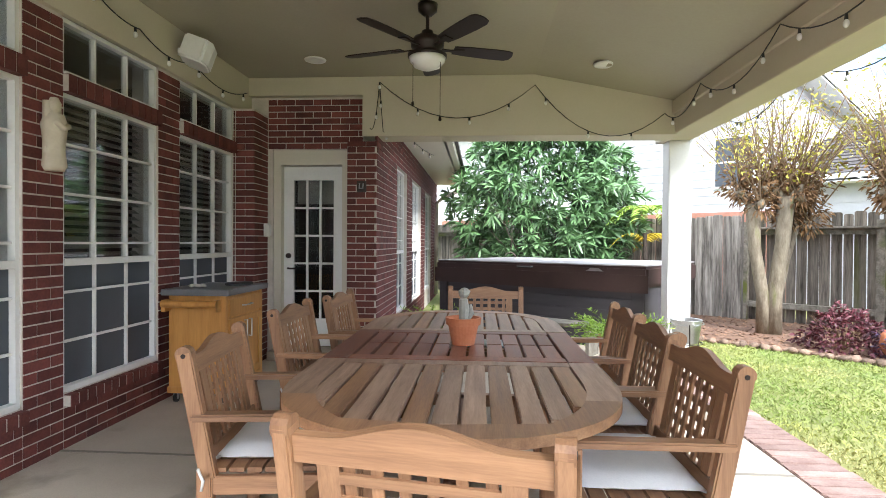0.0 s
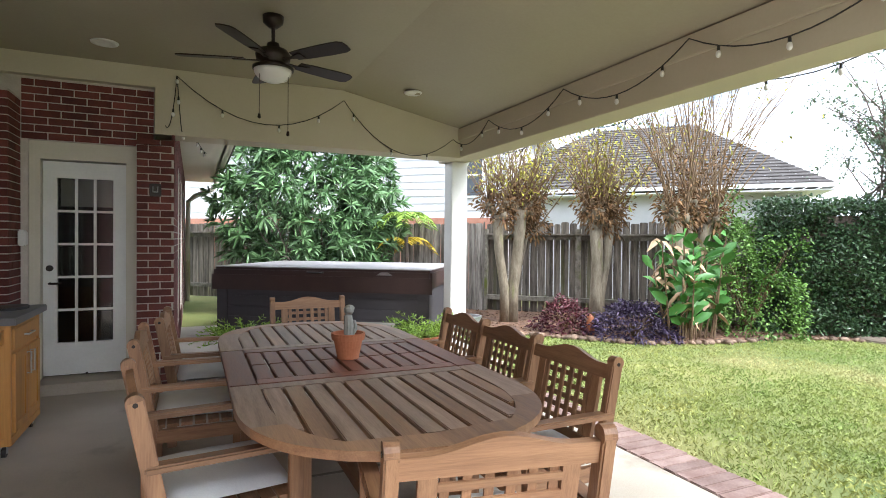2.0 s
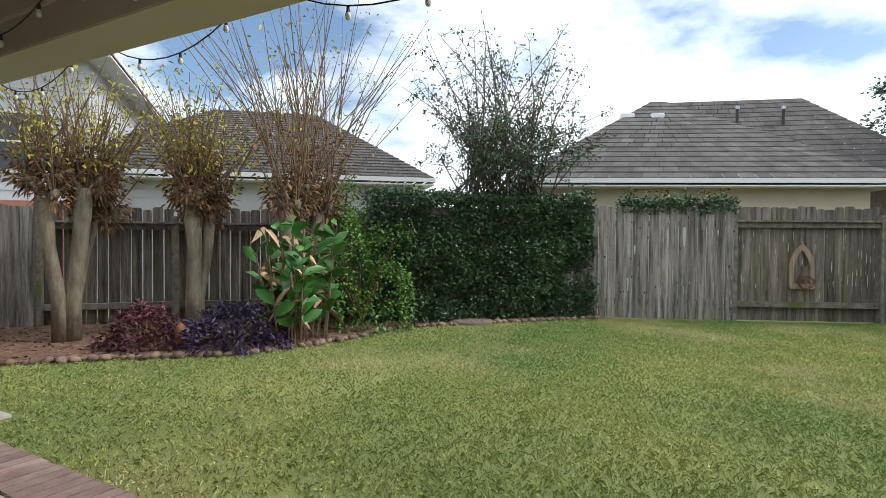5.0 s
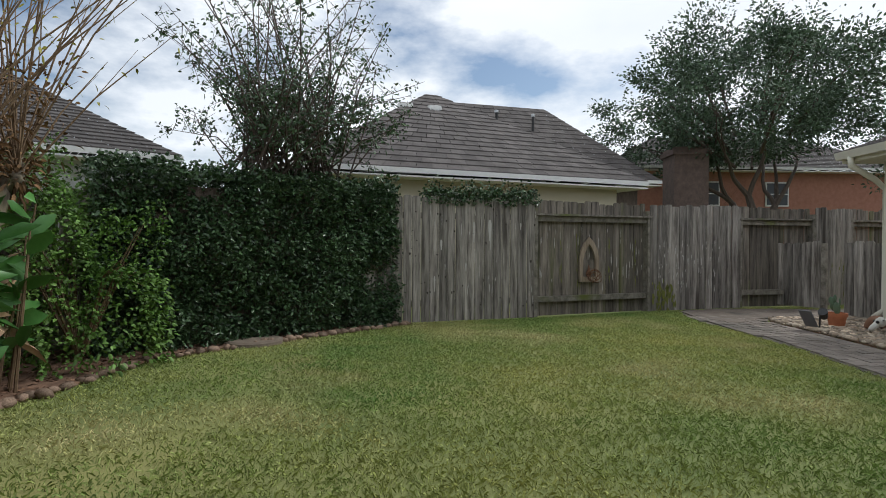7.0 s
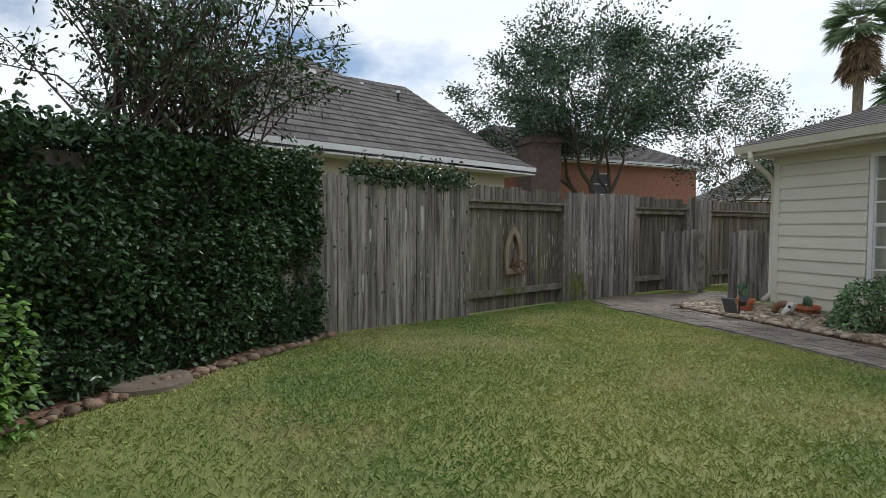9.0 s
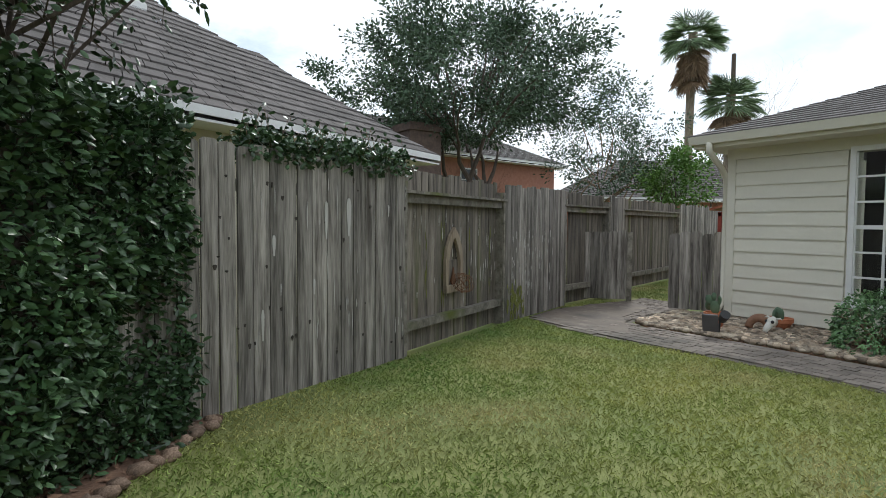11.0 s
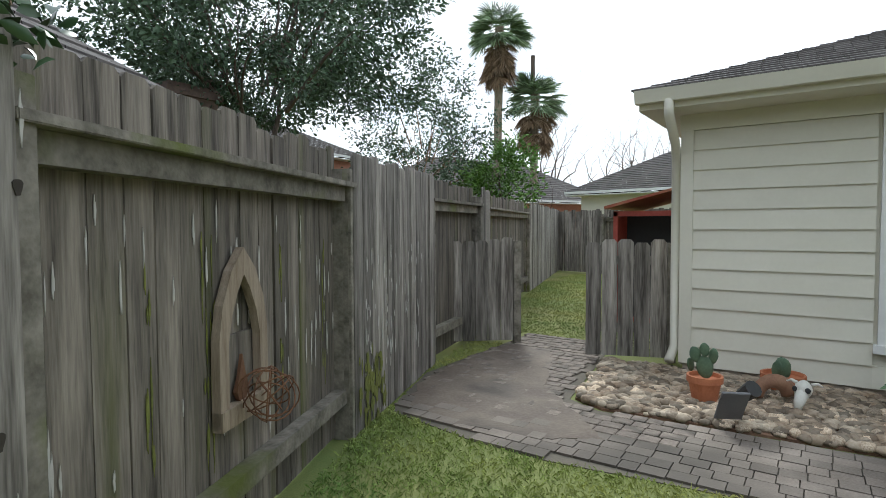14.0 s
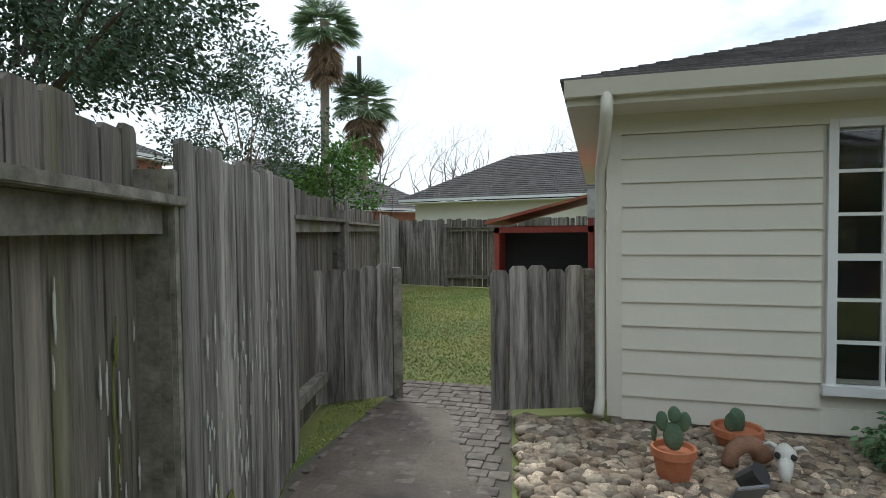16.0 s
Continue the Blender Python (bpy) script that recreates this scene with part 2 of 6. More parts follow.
# ---- building blocks ----
class Shape:
    """Collects vertices and faces of one mesh."""

    def __init__(self):
        self.v, self.f = [], []

    def add(self, verts, faces):
        k = len(self.v)
        self.v += [tuple(p) for p in verts]
        self.f += [tuple(i + k for i in q) for q in faces]
        return self

    def box(self, x0, x1, y0, y1, z0, z1, m=None):
        p = [Vector((x, y, z)) for z in (z0, z1) for y in (y0, y1) for x in (x0, x1)]
        if m is not None:
            p = [m @ q for q in p]
        return self.add(p, [(0, 2, 3, 1), (4, 5, 7, 6), (0, 1, 5, 4), (2, 6, 7, 3), (0, 4, 6, 2), (1, 3, 7, 5)])

    def tube(self, pts, radii, n=8, caps=True):
        pts = [Vector(p) for p in pts]
        if not hasattr(radii, "__len__"):
            radii = [radii] * len(pts)
        rings, ref = [], None
        for i, p in enumerate(pts):
            d = (pts[min(i + 1, len(pts) - 1)] - pts[max(i - 1, 0)]).normalized()
            if ref is None:
                ref = d.orthogonal().normalized()
            ref = (ref - d * ref.dot(d)).normalized()
            s = d.cross(ref)
            rings += [p + radii[i] * (math.cos(a) * ref + math.sin(a) * s) for a in [2 * math.pi * j / n for j in range(n)]]
        f = [(i * n + j, i * n + (j + 1) % n, (i + 1) * n + (j + 1) % n, (i + 1) * n + j) for i in range(len(pts) - 1) for j in range(n)]
        if caps:
            f += [tuple(range(n))[::-1], tuple((len(pts) - 1) * n + j for j in range(n))]
        return self.add(rings, f)

    def lathe(self, profile, centre=(0, 0, 0), n=24):
        c = Vector(centre)
        v = [c + Vector((r * math.cos(2 * math.pi * j / n), r * math.sin(2 * math.pi * j / n), z)) for r, z in profile for j in range(n)]
        f = [(i * n + j, i * n + (j + 1) % n, (i + 1) * n + (j + 1) % n, (i + 1) * n + j) for i in range(len(profile) - 1) for j in range(n)]
        f += [tuple(range(n))[::-1], tuple((len(profile) - 1) * n + j for j in range(n))]
        return self.add(v, f)

    def prism(self, outline, z0, z1, m=None):
        n = len(outline)
        p = [Vector((x, y, z)) for z in (z0, z1) for x, y in outline]
        if m is not None:
            p = [m @ q for q in p]
        return self.add(p, [tuple(range(n))[::-1], tuple(range(n, 2 * n))] + [(i, (i + 1) % n, n + (i + 1) % n, n + i) for i in range(n)])

    def blob(self, c, r, seed=0, rough=0.15, n=8, squash=(1, 1, 1)):
        c, v, rows = Vector(c), [], n // 2 + 1
        for i in range(rows + 1):
            for j in range(n):
                th, ph = math.pi * i / rows, 2 * math.pi * j / n
                d = Vector((math.sin(th) * math.cos(ph), math.sin(th) * math.sin(ph), math.cos(th)))
                k = r * (1 + rough * noise.noise(d * 1.7 + Vector((seed * 3.1, seed, 0))) * 2)
                v.append(c + Vector((d.x * squash[0], d.y * squash[1], d.z * squash[2])) * k)
        f = [(i * n + j, (i + 1) * n + j, (i + 1) * n + (j + 1) % n, i * n + (j + 1) % n) for i in range(rows) for j in range(n)]
        return self.add(v, f)

    def mesh(self, name, material, bevel=0.0, smooth=False):
        me = bpy.data.meshes.new(name)
        me.from_pydata(self.v, [], self.f)
        if bevel:
            bm = bmesh.new()
            bm.from_mesh(me)
            bmesh.ops.bevel(bm, geom=bm.edges[:], offset=bevel, segments=2, affect="EDGES", clamp_overlap=True)
            bm.to_mesh(me)
            bm.free()
        me.materials.append(material)
        if smooth:
            me.shade_smooth()
        me.update()
        return me


def part(name, shape, material, parent, label="", bevel=0.0, smooth=False):
    ob = new(name, shape.mesh(name, material, bevel, smooth))
    ob.parent = parent
    return tagged(ob, label)


def thing(name, label, category, at=(0, 0, 0), rz=0, group="", kind=""):
    ob = new(name)
    ob.matrix_world = pose(*at, 0, 0, rz)
    return tagged(ob, label, category, group, kind)


def solid(name, shape, material, label, category, kind="", bevel=0.0, smooth=False, at=(0, 0, 0), rz=0, group=""):
    ob = new(name, shape.mesh(name, material, bevel, smooth))
    ob.matrix_world = pose(*at, 0, 0, rz)
    return tagged(ob, label, category, group, kind)


def leaves(name, base, direction, length, width, material, parent=None, droop=0.25, label="", kind="", category="", blade=False):
    """Many pointed leaves, each folded along its rib, in one mesh."""
    P, D = np.asarray(base, float), np.asarray(direction, float)
    n = len(P)
    D = D / np.maximum(np.linalg.norm(D, axis=1, keepdims=True), 1e-6)
    L = np.broadcast_to(np.asarray(length, float), n)[:, None]
    W = np.broadcast_to(np.asarray(width, float), n)[:, None]
    R = np.random.normal(size=(n, 3))
    S = np.cross(D, R)
    S /= np.maximum(np.linalg.norm(S, axis=1, keepdims=True), 1e-6)
    down = np.array([0, 0, -1.0])
    mid = P + D * L * 0.5
    tip = P + D * L + down * L * droop
    up = np.cross(S, D) * W * 0.18
    if blade:
        v = np.stack([P - S * W / 2, P + S * W / 2, mid + S * W / 3 + up, tip], 1).reshape(-1, 3)
        k = np.arange(n)[:, None] * 4
        corners = [[0, 1, 2], [0, 2, 3]]
    else:
        low, high = P + D * L * 0.28, P + D * L * 0.66 + down * L * droop * 0.35
        v = np.stack([P, low + S * W * 0.42 + up, high + S * W * 0.45 + up, tip, high - S * W * 0.45 + up, low - S * W * 0.42 + up, mid], 1).reshape(-1, 3)
        k = np.arange(n)[:, None] * 7
        corners = [[0, 1, 6], [1, 2, 6], [2, 3, 6], [3, 4, 6], [4, 5, 6], [5, 0, 6]]
    f = np.concatenate([k + np.array([q]) for q in corners], 1).reshape(-1, 3)
    me = bpy.data.meshes.new(name)
    me.vertices.add(len(v))
    me.vertices.foreach_set("co", v.ravel())
    me.loops.add(f.size)
    me.loops.foreach_set("vertex_index", f.ravel().astype(np.int32))
    me.polygons.add(len(f))
    me.polygons.foreach_set("loop_start", np.arange(0, f.size, 3, dtype=np.int32))
    me.materials.append(material)
    me.update(calc_edges=True)
    ob = new(name, me)
    ob.parent = parent
    return tagged(ob, label, category, "", kind)


def rnd(a, b):
    return random.uniform(a, b)


def unit(n):
    d = np.random.normal(size=(n, 3))
    return d / np.linalg.norm(d, axis=1, keepdims=True)


def quads(name, boxes, material):
    s = Shape()
    for b in boxes:
        s.box(*b)
    return s.mesh(name, material)


# ---- ground ----
BED = [(1.0, 11.6), (2.1, 8.6), (2.7, 7.45), (3.48, 6.75), (4.1, 6.05), (4.6, 5.55), (5.78, 5.2), (7.1, 5.1), (8.0, 4.4), (9.0, 3.45), (9.85, 2.7), (10.6, 3.2), (9.5, 5.0), (6.0, 9.0), (3.0, 11.6)]
PATHWAY = [(11.9, -2.2), (11.75, -1.95), (10.97, -1.8), (10.4, -1.78), (9.33, -1.92), (8.15, -2.0), (6.7, -1.95), (4.0, -1.9), (4.0, -2.95), (8.25, -2.97), (9.7, -2.9), (10.45, -2.84), (10.74, -3.0), (10.95, -4.4), (11.1, -5.3), (12.22, -5.3), (12.2, -4.5), (12.2, -3.0)]
ROCKS = [(4.0, -2.98), (8.25, -3.0), (9.7, -2.93), (10.43, -2.87), (10.7, -3.02), (10.9, -4.42), (4.0, -4.42)]


def inside(x, y, poly):
    hit = False
    for (ax, ay), (bx, by) in zip(poly, poly[1:] + poly[:1]):
        if (ay > y) != (by > y) and x < (bx - ax) * (y - ay) / (by - ay) + ax:
            hit = not hit
    return hit


LAWN = mat("lawn_soil", (0.1, 0.15, 0.036), (0.27, 0.26, 0.09), 0.95, 0.55, 0.9, 90, streak=((0.24, 0.2, 0.08), 0.45, 0.6))
solid("ground", Shape().add([(-600, -600, 0), (600, -600, 0), (600, 600, 0), (-600, 600, 0)], [(0, 1, 2, 3)]), LAWN, "green lawn with yellowed patches", "ground", "structure")
solid("mulch_bed", Shape().prism(BED, -0.05, 0.03), MULCH, "brown mulch bed along the fence", "mulch", "structure")
solid("pathway_base", Shape().prism(PATHWAY, -0.05, 0.006), mat("path_sand", (0.09, 0.08, 0.065), (0.15, 0.13, 0.1), 0.95, 6, 0.6, 80), "sandy joints under the paved path", "pathway", "structure")
solid("rock_bed", Shape().prism(ROCKS, -0.05, 0.02), MULCH, "earth bed under loose river stones", "earth", "structure")
patio = solid("patio", Shape().box(-2.9, 1.5, -6, 6.6, -0.1, 0.02).box(1.5, 2.15, 5.3, 6.6, -0.1, 0.02).box(-1.4, 2.15, 6.6, 9.4, -0.1, 0.016), CONC, "stained exposed-aggregate concrete patio slab", "patio", "structure")
solid("patio_joint", Shape().box(-2.8, 1.5, 3.02, 3.045, 0.02, 0.023), mat("joint_filler", (0.2, 0.18, 0.15), (0.26, 0.24, 0.2), 0.9), "thin joint across the patio slab", "trim", "structure")

# ---- house under the patio roof ----
WX = -2.78
WIN = [(1.55, 2.76), (3.06, 4.05), (4.36, 5.37)]
wall_w = thing("wall_west", "dark red brick house wall with pale mortar", "wall", kind="structure")
core = Shape()
edges = [-6.0] + [e for w in WIN for e in w] + [5.75]
for a, b in zip(edges[::2], edges[1::2]):
    core.box(WX - 0.22, WX - 0.006, a, b, 0, 3.05)
for a, b in WIN:
    core.box(WX - 0.22, WX - 0.006, a, b, 0, 0.36)
    core.box(WX - 0.22, WX + 0.03, a + 0.002, b - 0.002, 2.205, 2.305)
    core.box(WX - 0.09, WX + 0.04, a + 0.002, b - 0.002, 0.28, 0.347)
    core.box(WX - 0.22, WX - 0.006, a, b, 2.66, 3.05)
core.box(WX - 0.02, -2.576, 5.4, 5.75, 0, 2.66)
part("mortar", core, MORTAR, wall_w)
part("stucco_band", Shape().box(WX - 0.02, WX + 0.03, -6, 5.75, 2.66, 3.05), STUCCO, wall_w, "cream painted band under the ceiling")

wall_d = thing("wall_door", "dark red brick wall round the patio door", "wall", kind="structure")
part("mortar", Shape().box(-3.0, -1.52, 5.756, 6.0, 2.3, 2.86).box(-1.66, -1.346, 5.606, 6.0, 0, 2.3).box(-3.0, -2.52, 5.756, 6.0, 0, 2.3), MORTAR, wall_d)
part("stucco_band", Shape().box(-3.0, 1.75, 5.66, 6.0, 2.86, 3.1).box(-1.51, 1.75, 5.66, 6.0, 2.42, 2.86), STUCCO, wall_d, "cream painted beam over the patio opening")
wall_n = thing("wall_wing", "dark red brick wing wall with tall windows", "wall", kind="structure")
WW = [(7.0, 8.0), (8.6, 9.9), (10.6, 11.9)]
core = Shape()
edges = [6.0] + [e for w in WW for e in w] + [13.5]
for a, b in zip(edges[::2], edges[1::2]):
    core.box(-1.6, -1.346, a, b, 0, 2.75)
for a, b in WW:
    core.box(-1.6, -1.346, a, b, 0, 0.34).box(-1.6, -1.346, a, b, 2.3, 2.75)
part("mortar", core, MORTAR, wall_n)
solid("eave_wing", Shape().box(-1.7, -0.75, 6.0, 13.6, 2.72, 2.76).box(-0.78, -0.66, 6.0, 13.6, 2.72, 2.86), TRIM, "cream soffit and gutter of the house wing", "soffit", "structure")
solid("roof_wing", Shape().add([(-0.6, 6.0, 2.86), (-0.6, 13.8, 2.86), (-6, 13.8, 5.4), (-6, 6.0, 5.4), (-0.6, 6.0, 2.8), (-0.6, 13.8, 2.8), (-6, 13.8, 5.3), (-6, 6.0, 5.3)], [(0, 1, 2, 3), (7, 6, 5, 4), (0, 4, 5, 1), (0, 3, 7, 4), (1, 5, 6, 2)]), ROOF, "grey shingle roof of the house wing", "roof", "structure")
# room surfaces behind the glass: dimness is put into their near-black colour
solid("wall_inside", Shape().box(-6, -5.9, -6, 13.5, 0, 3.05).box(-6, -2.9, -6.1, -6, 0, 3.05).box(-6, -1.4, 13.4, 13.5, 0, 3.0), SHADE, "rooms behind the windows, shade painted near black", "wall", "structure")
solid("floor_inside", Shape().box(-6, -3.0, -6, 13.5, 0.02, 0.08).box(-3.0, -1.6, 6.0, 13.5, 0.02, 0.08), SHADE, "room floor behind the windows, painted near black as shade", "floor", "structure")

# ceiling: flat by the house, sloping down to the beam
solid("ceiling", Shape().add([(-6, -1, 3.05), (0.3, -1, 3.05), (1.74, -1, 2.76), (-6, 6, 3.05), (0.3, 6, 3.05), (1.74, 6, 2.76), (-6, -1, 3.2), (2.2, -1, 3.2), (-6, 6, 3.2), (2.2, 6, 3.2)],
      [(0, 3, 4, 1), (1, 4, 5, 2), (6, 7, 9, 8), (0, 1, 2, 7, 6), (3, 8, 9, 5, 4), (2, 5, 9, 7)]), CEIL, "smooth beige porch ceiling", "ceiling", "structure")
solid("ceiling_inside", Shape().box(-6, -1.62, 6.0, 13.5, 2.95, 3.05), SHADE, "ceiling of the rooms, painted near black as shade", "ceiling", "structure")
solid("beam", Shape().box(1.72, 2.02, -1, 6.3, 2.43, 2.9).box(1.69, 1.72, -1, 5.66, 2.62, 2.76), STUCCO, "cream painted porch beam", "beam", "structure", bevel=0.006)
solid("roof_porch", Shape().add([(2.3, -1.1, 2.92), (2.3, 6.5, 2.92), (-6, 6.5, 5.6), (-6, -1.1, 5.6), (2.3, -1.1, 2.84), (2.3, 6.5, 2.84), (2.02, -1.1, 2.84), (2.02, 6.5, 2.84)],
      [(0, 1, 2, 3), (0, 4, 5, 1), (4, 6, 7, 5)]), ROOF, "grey shingle porch roof", "roof", "structure")
solid("wall_south", Shape().box(-3, -2.0, -6.2, -6, 0, 3.1), STUCCO, "cream wall behind", "wall", "structure")
solid("wall_room_divide", Shape().box(-2.95, -1.6, 7.6, 7.7, 0, 3.0), SHADE, "wall inside the hall, painted near black as shade", "wall", "structure")
post = thing("porch_post", "white painted square porch post", "post", (1.9, 6.14, 0))
part("shaft", Shape().box(-0.11, 0.11, -0.11, 0.11, 0.02, 2.43), WHITE, post, bevel=0.008)
part("base_trim", Shape().box(-0.13, 0.13, -0.13, 0.13, 0.02, 0.14), WHITE, post, bevel=0.008)
ds = thing("downspout", "white metal downspout beside the porch post", "downspout", (2.08, 6.28, 0))
part("pipe", Shape().tube([(0.16, 0.1, 2.72), (0.16, 0.1, 2.62), (0.02, 0.05, 2.42), (0, 0, 2.3), (0, 0, 0.1), (0.1, 0, 0.03)], 0.045, 8), WHITE, ds, smooth=True)
gut = solid("porch_gutter", Shape().add([(x, y, z) for y in (-1.1, 6.5) for x, z in ((2.3, 2.82), (2.42, 2.82), (2.45, 2.94), (2.3, 2.94))], [(0, 1, 5, 4), (1, 2, 6, 5), (2, 3, 7, 6), (3, 0, 4, 7), (0, 3, 2, 1), (4, 5, 6, 7)]), WHITE, "white metal gutter on the porch roof", "gutter", "structure")


def window(name, x, y0, y1, z0, z1, cols, rows, sash=None, blinds=True, label=""):
    """A window in a wall that faces +x: frame, bars, panes, blinds behind."""
    w = thing(name, label, "window", (x, (y0 + y1) / 2, z0), kind="structure")
    h, W = z1 - z0, (y1 - y0) / 2
    part("window_frame", Shape().box(-0.06, 0.03, -W, -W + 0.028, 0, h).box(-0.06, 0.03, W - 0.028, W, 0, h).box(-0.06, 0.03, -W + 0.028, W - 0.028, h - 0.028, h).box(-0.06, 0.045, -W + 0.028, W - 0.028, 0, 0.035), WHITE, w)
    if sash:
        part("meeting_rail", Shape().box(-0.05, 0.035, -W + 0.028, W - 0.028, sash - z0 - 0.022, sash - z0 + 0.022), WHITE, w)
    for i in range(1, cols):
        y = -W + 2 * W * i / cols
        part("glazing_bar", Shape().box(-0.03, 0.012, y - 0.008, y + 0.008, 0.03, h - 0.028), WHITE, w)
    levels = [h * j / rows for j in range(1, rows)]
    for z in levels:
        if not sash or abs(z - sash + z0) > 0.1:
            part("glazing_bar", Shape().box(-0.029, 0.011, -W + 0.028, W - 0.028, z - 0.008, z + 0.008), WHITE, w)
    pane = part("pane", Shape().box(-0.02, -0.014, -W + 0.02, W - 0.02, 0.02, h - 0.02), GLASS, w)
    pane.visible_shadow = False
    if sash:
        part("insect_screen", Shape().box(-0.012, -0.008, -W + 0.03, W - 0.03, 0.03, sash - z0 - 0.022), SCREEN, w, "grey insect screen")
    if blinds:
        sl = Shape()
        k = int(h / 0.052)
        for j in range(k):
            z = 0.04 + j * h / k
            sl.box(-0.13, -0.09, -W + 0.03, W - 0.03, z, z + 0.004, Matrix.Translation((0, 0, 0)))
            sl.add([(-0.13, -W + 0.03, z + 0.03), (-0.09, -W + 0.03, z), (-0.09, W - 0.03, z), (-0.13, W - 0.03, z + 0.03)], [(0, 1, 2, 3)])
        part("blind", sl, BLIND, w, "half-closed slatted blind")
    return w


for i, (a, b) in enumerate(WIN):
    window("window_%d" % (i + 1), WX - 0.05, a, b, 0.36, 2.2, 3, 6, 1.16, label="tall white-framed house window with blinds")
    window("transom_%d" % (i + 1), WX - 0.05, a, b, 2.3, 2.66, 3, 1, None, False, label="low white-framed transom window")
for i, (a, b) in enumerate(WW):
    window("window_%d" % (i + 4), -1.42, a, b, 0.34, 2.3, 3, 6, 1.16, label="tall white-framed window of the house wing")

# patio door
door = thing("door_1", "white half-closed glazed patio door with fifteen panes", "door", (-2.09, 5.9, 0.14), kind="structure")
part("door_frame", Shape().box(-0.43, -0.35, -0.1, 0.06, -0.12, 2.16).box(0.33, 0.43, -0.1, 0.06, -0.12, 2.16).box(-0.35, 0.33, -0.1, 0.06, 2.0, 2.16), TRIM, door)
part("stile", Shape().box(-0.345, -0.235, -0.02, 0.03, 0, 1.99).box(0.215, 0.325, -0.02, 0.03, 0, 1.99).box(-0.235, 0.215, -0.02, 0.03, 0, 0.3).box(-0.235, 0.215, -0.02, 0.03, 1.84, 1.99), WHITE, door)
for i in (1, 2):
    part("glazing_bar", Shape().box(-0.235 + 0.15 * i - 0.011, -0.235 + 0.15 * i + 0.011, -0.018, 0.01, 0.3, 1.84), WHITE, door)
for j in range(1, 5):
    part("glazing_bar", Shape().box(-0.235, 0.215, -0.017, 0.009, 0.3 + 0.308 * j - 0.011, 0.3 + 0.308 * j + 0.011), WHITE, door)
pane = part("pane", Shape().box(-0.235, 0.215, 0.0, 0.006, 0.3, 1.84), GLASS, door)
pane.visible_shadow = False
part("valance", Shape().box(-0.22, 0.2, 0.07, 0.08, 1.58, 1.84), BLIND, door, "pale raised blind")
part("door_handle", Shape().tube([(-0.29, -0.02, 0.86), (-0.29, -0.06, 0.86), (-0.27, -0.075, 0.86), (-0.19, -0.07, 0.86)], 0.011, 8).lathe([(0.001, 0), (0.03, 0), (0.03, 0.012), (0.001, 0.012)], (0, 0, 0), 4), BRONZE, door, "dark lever handle", smooth=True)
part("deadbolt", Shape().tube([(-0.29, -0.02, 1.0), (-0.29, -0.05, 1.0)], 0.028, 14), BRONZE, door, "round dark deadbolt")
part("threshold", Shape().box(-0.43, 0.43, -0.3, 0.06, -0.14, -0.02), CONC, door, "raised concrete step")
# near-black panel painting the shade of the hall
solid("room_behind_door", Shape().box(-2.9, -1.62, 8.2, 8.3, 0, 3), SHADE, "hall wall behind the door, painted near black as shade", "wall", "structure")

# ---- garage ----
GX, GY = 10.17, -4.4
gar = thing("garage", "single-storey outbuilding clad in pale beige lap siding", "garage", (0, 0, 0))
gwin = (7.7, 8.6, 0.45, 2.3)
part("wall", Shape().box(2.0, gwin[0], GY - 0.2, GY - 0.03, 0, 2.62).box(gwin[1], GX - 0.03, GY - 0.2, GY - 0.03, 0, 2.62).box(gwin[0], gwin[1], GY - 0.2, GY - 0.03, 0, gwin[2]).box(gwin[0], gwin[1], GY - 0.2, GY - 0.03, gwin[3], 2.62).box(GX - 0.2, GX - 0.03, -11, GY - 0.2, 0, 2.62), SIDING, gar)
part("plinth", Shape().box(2.0, GX - 0.02, GY - 0.1, GY - 0.025, 0, 0.12), CONC, gar, "grey concrete footing")
part("corner_board", Shape().box(GX - 0.1, GX + 0.012, GY - 0.03, GY + 0.012, 0.1, 2.5), SIDING, gar)
rows_n = 12
lap = 0.187
for a, b, zlim in ((2.0, gwin[0] - 0.09, 0), (gwin[1] + 0.09, GX - 0.1, 0), (gwin[0] - 0.09, gwin[1] + 0.09, 1)):
    board = Shape().add([(a, GY + 0.008, 0), (b, GY + 0.008, 0), (b, GY - 0.012, lap), (a, GY - 0.012, lap), (a, GY - 0.03, 0), (b, GY - 0.03, 0), (b, GY - 0.03, lap), (a, GY - 0.03, lap)], [(0, 1, 2, 3), (0, 4, 5, 1), (3, 2, 6, 7), (0, 3, 7, 4), (1, 5, 6, 2)]).mesh("siding_board", SIDING)
    for j in range(rows_n):
        z = 0.083 + j * lap
        if zlim and gwin[2] - 0.1 < z + lap and z < gwin[3] + 0.06:
            continue
        ob = new("siding_board", board)
        ob.location.z = z
        ob.parent = gar
side = Shape().add([(GX + 0.008, -11, 0), (GX + 0.008, GY, 0), (GX - 0.012, GY, lap), (GX - 0.012, -11, lap), (GX - 0.03, -11, 0), (GX - 0.03, GY, 0)], [(3, 2, 1, 0), (0, 1, 5, 4)]).mesh("board", SIDING)
for j in range(rows_n):
    ob = new("siding_board", side)
    ob.location.z = 0.083 + j * lap
    ob.parent = gar
part("soffit", Shape().box(1.6, GX + 0.27, GY - 0.03, GY + 0.42, 2.48, 2.52).box(GX - 0.03, GX + 0.27, -11.2, GY - 0.03, 2.48, 2.52), SIDING, gar)
part("frieze_board", Shape().box(2.0, GX + 0.02, GY - 0.03, GY + 0.014, 2.33, 2.48), SIDING, gar)
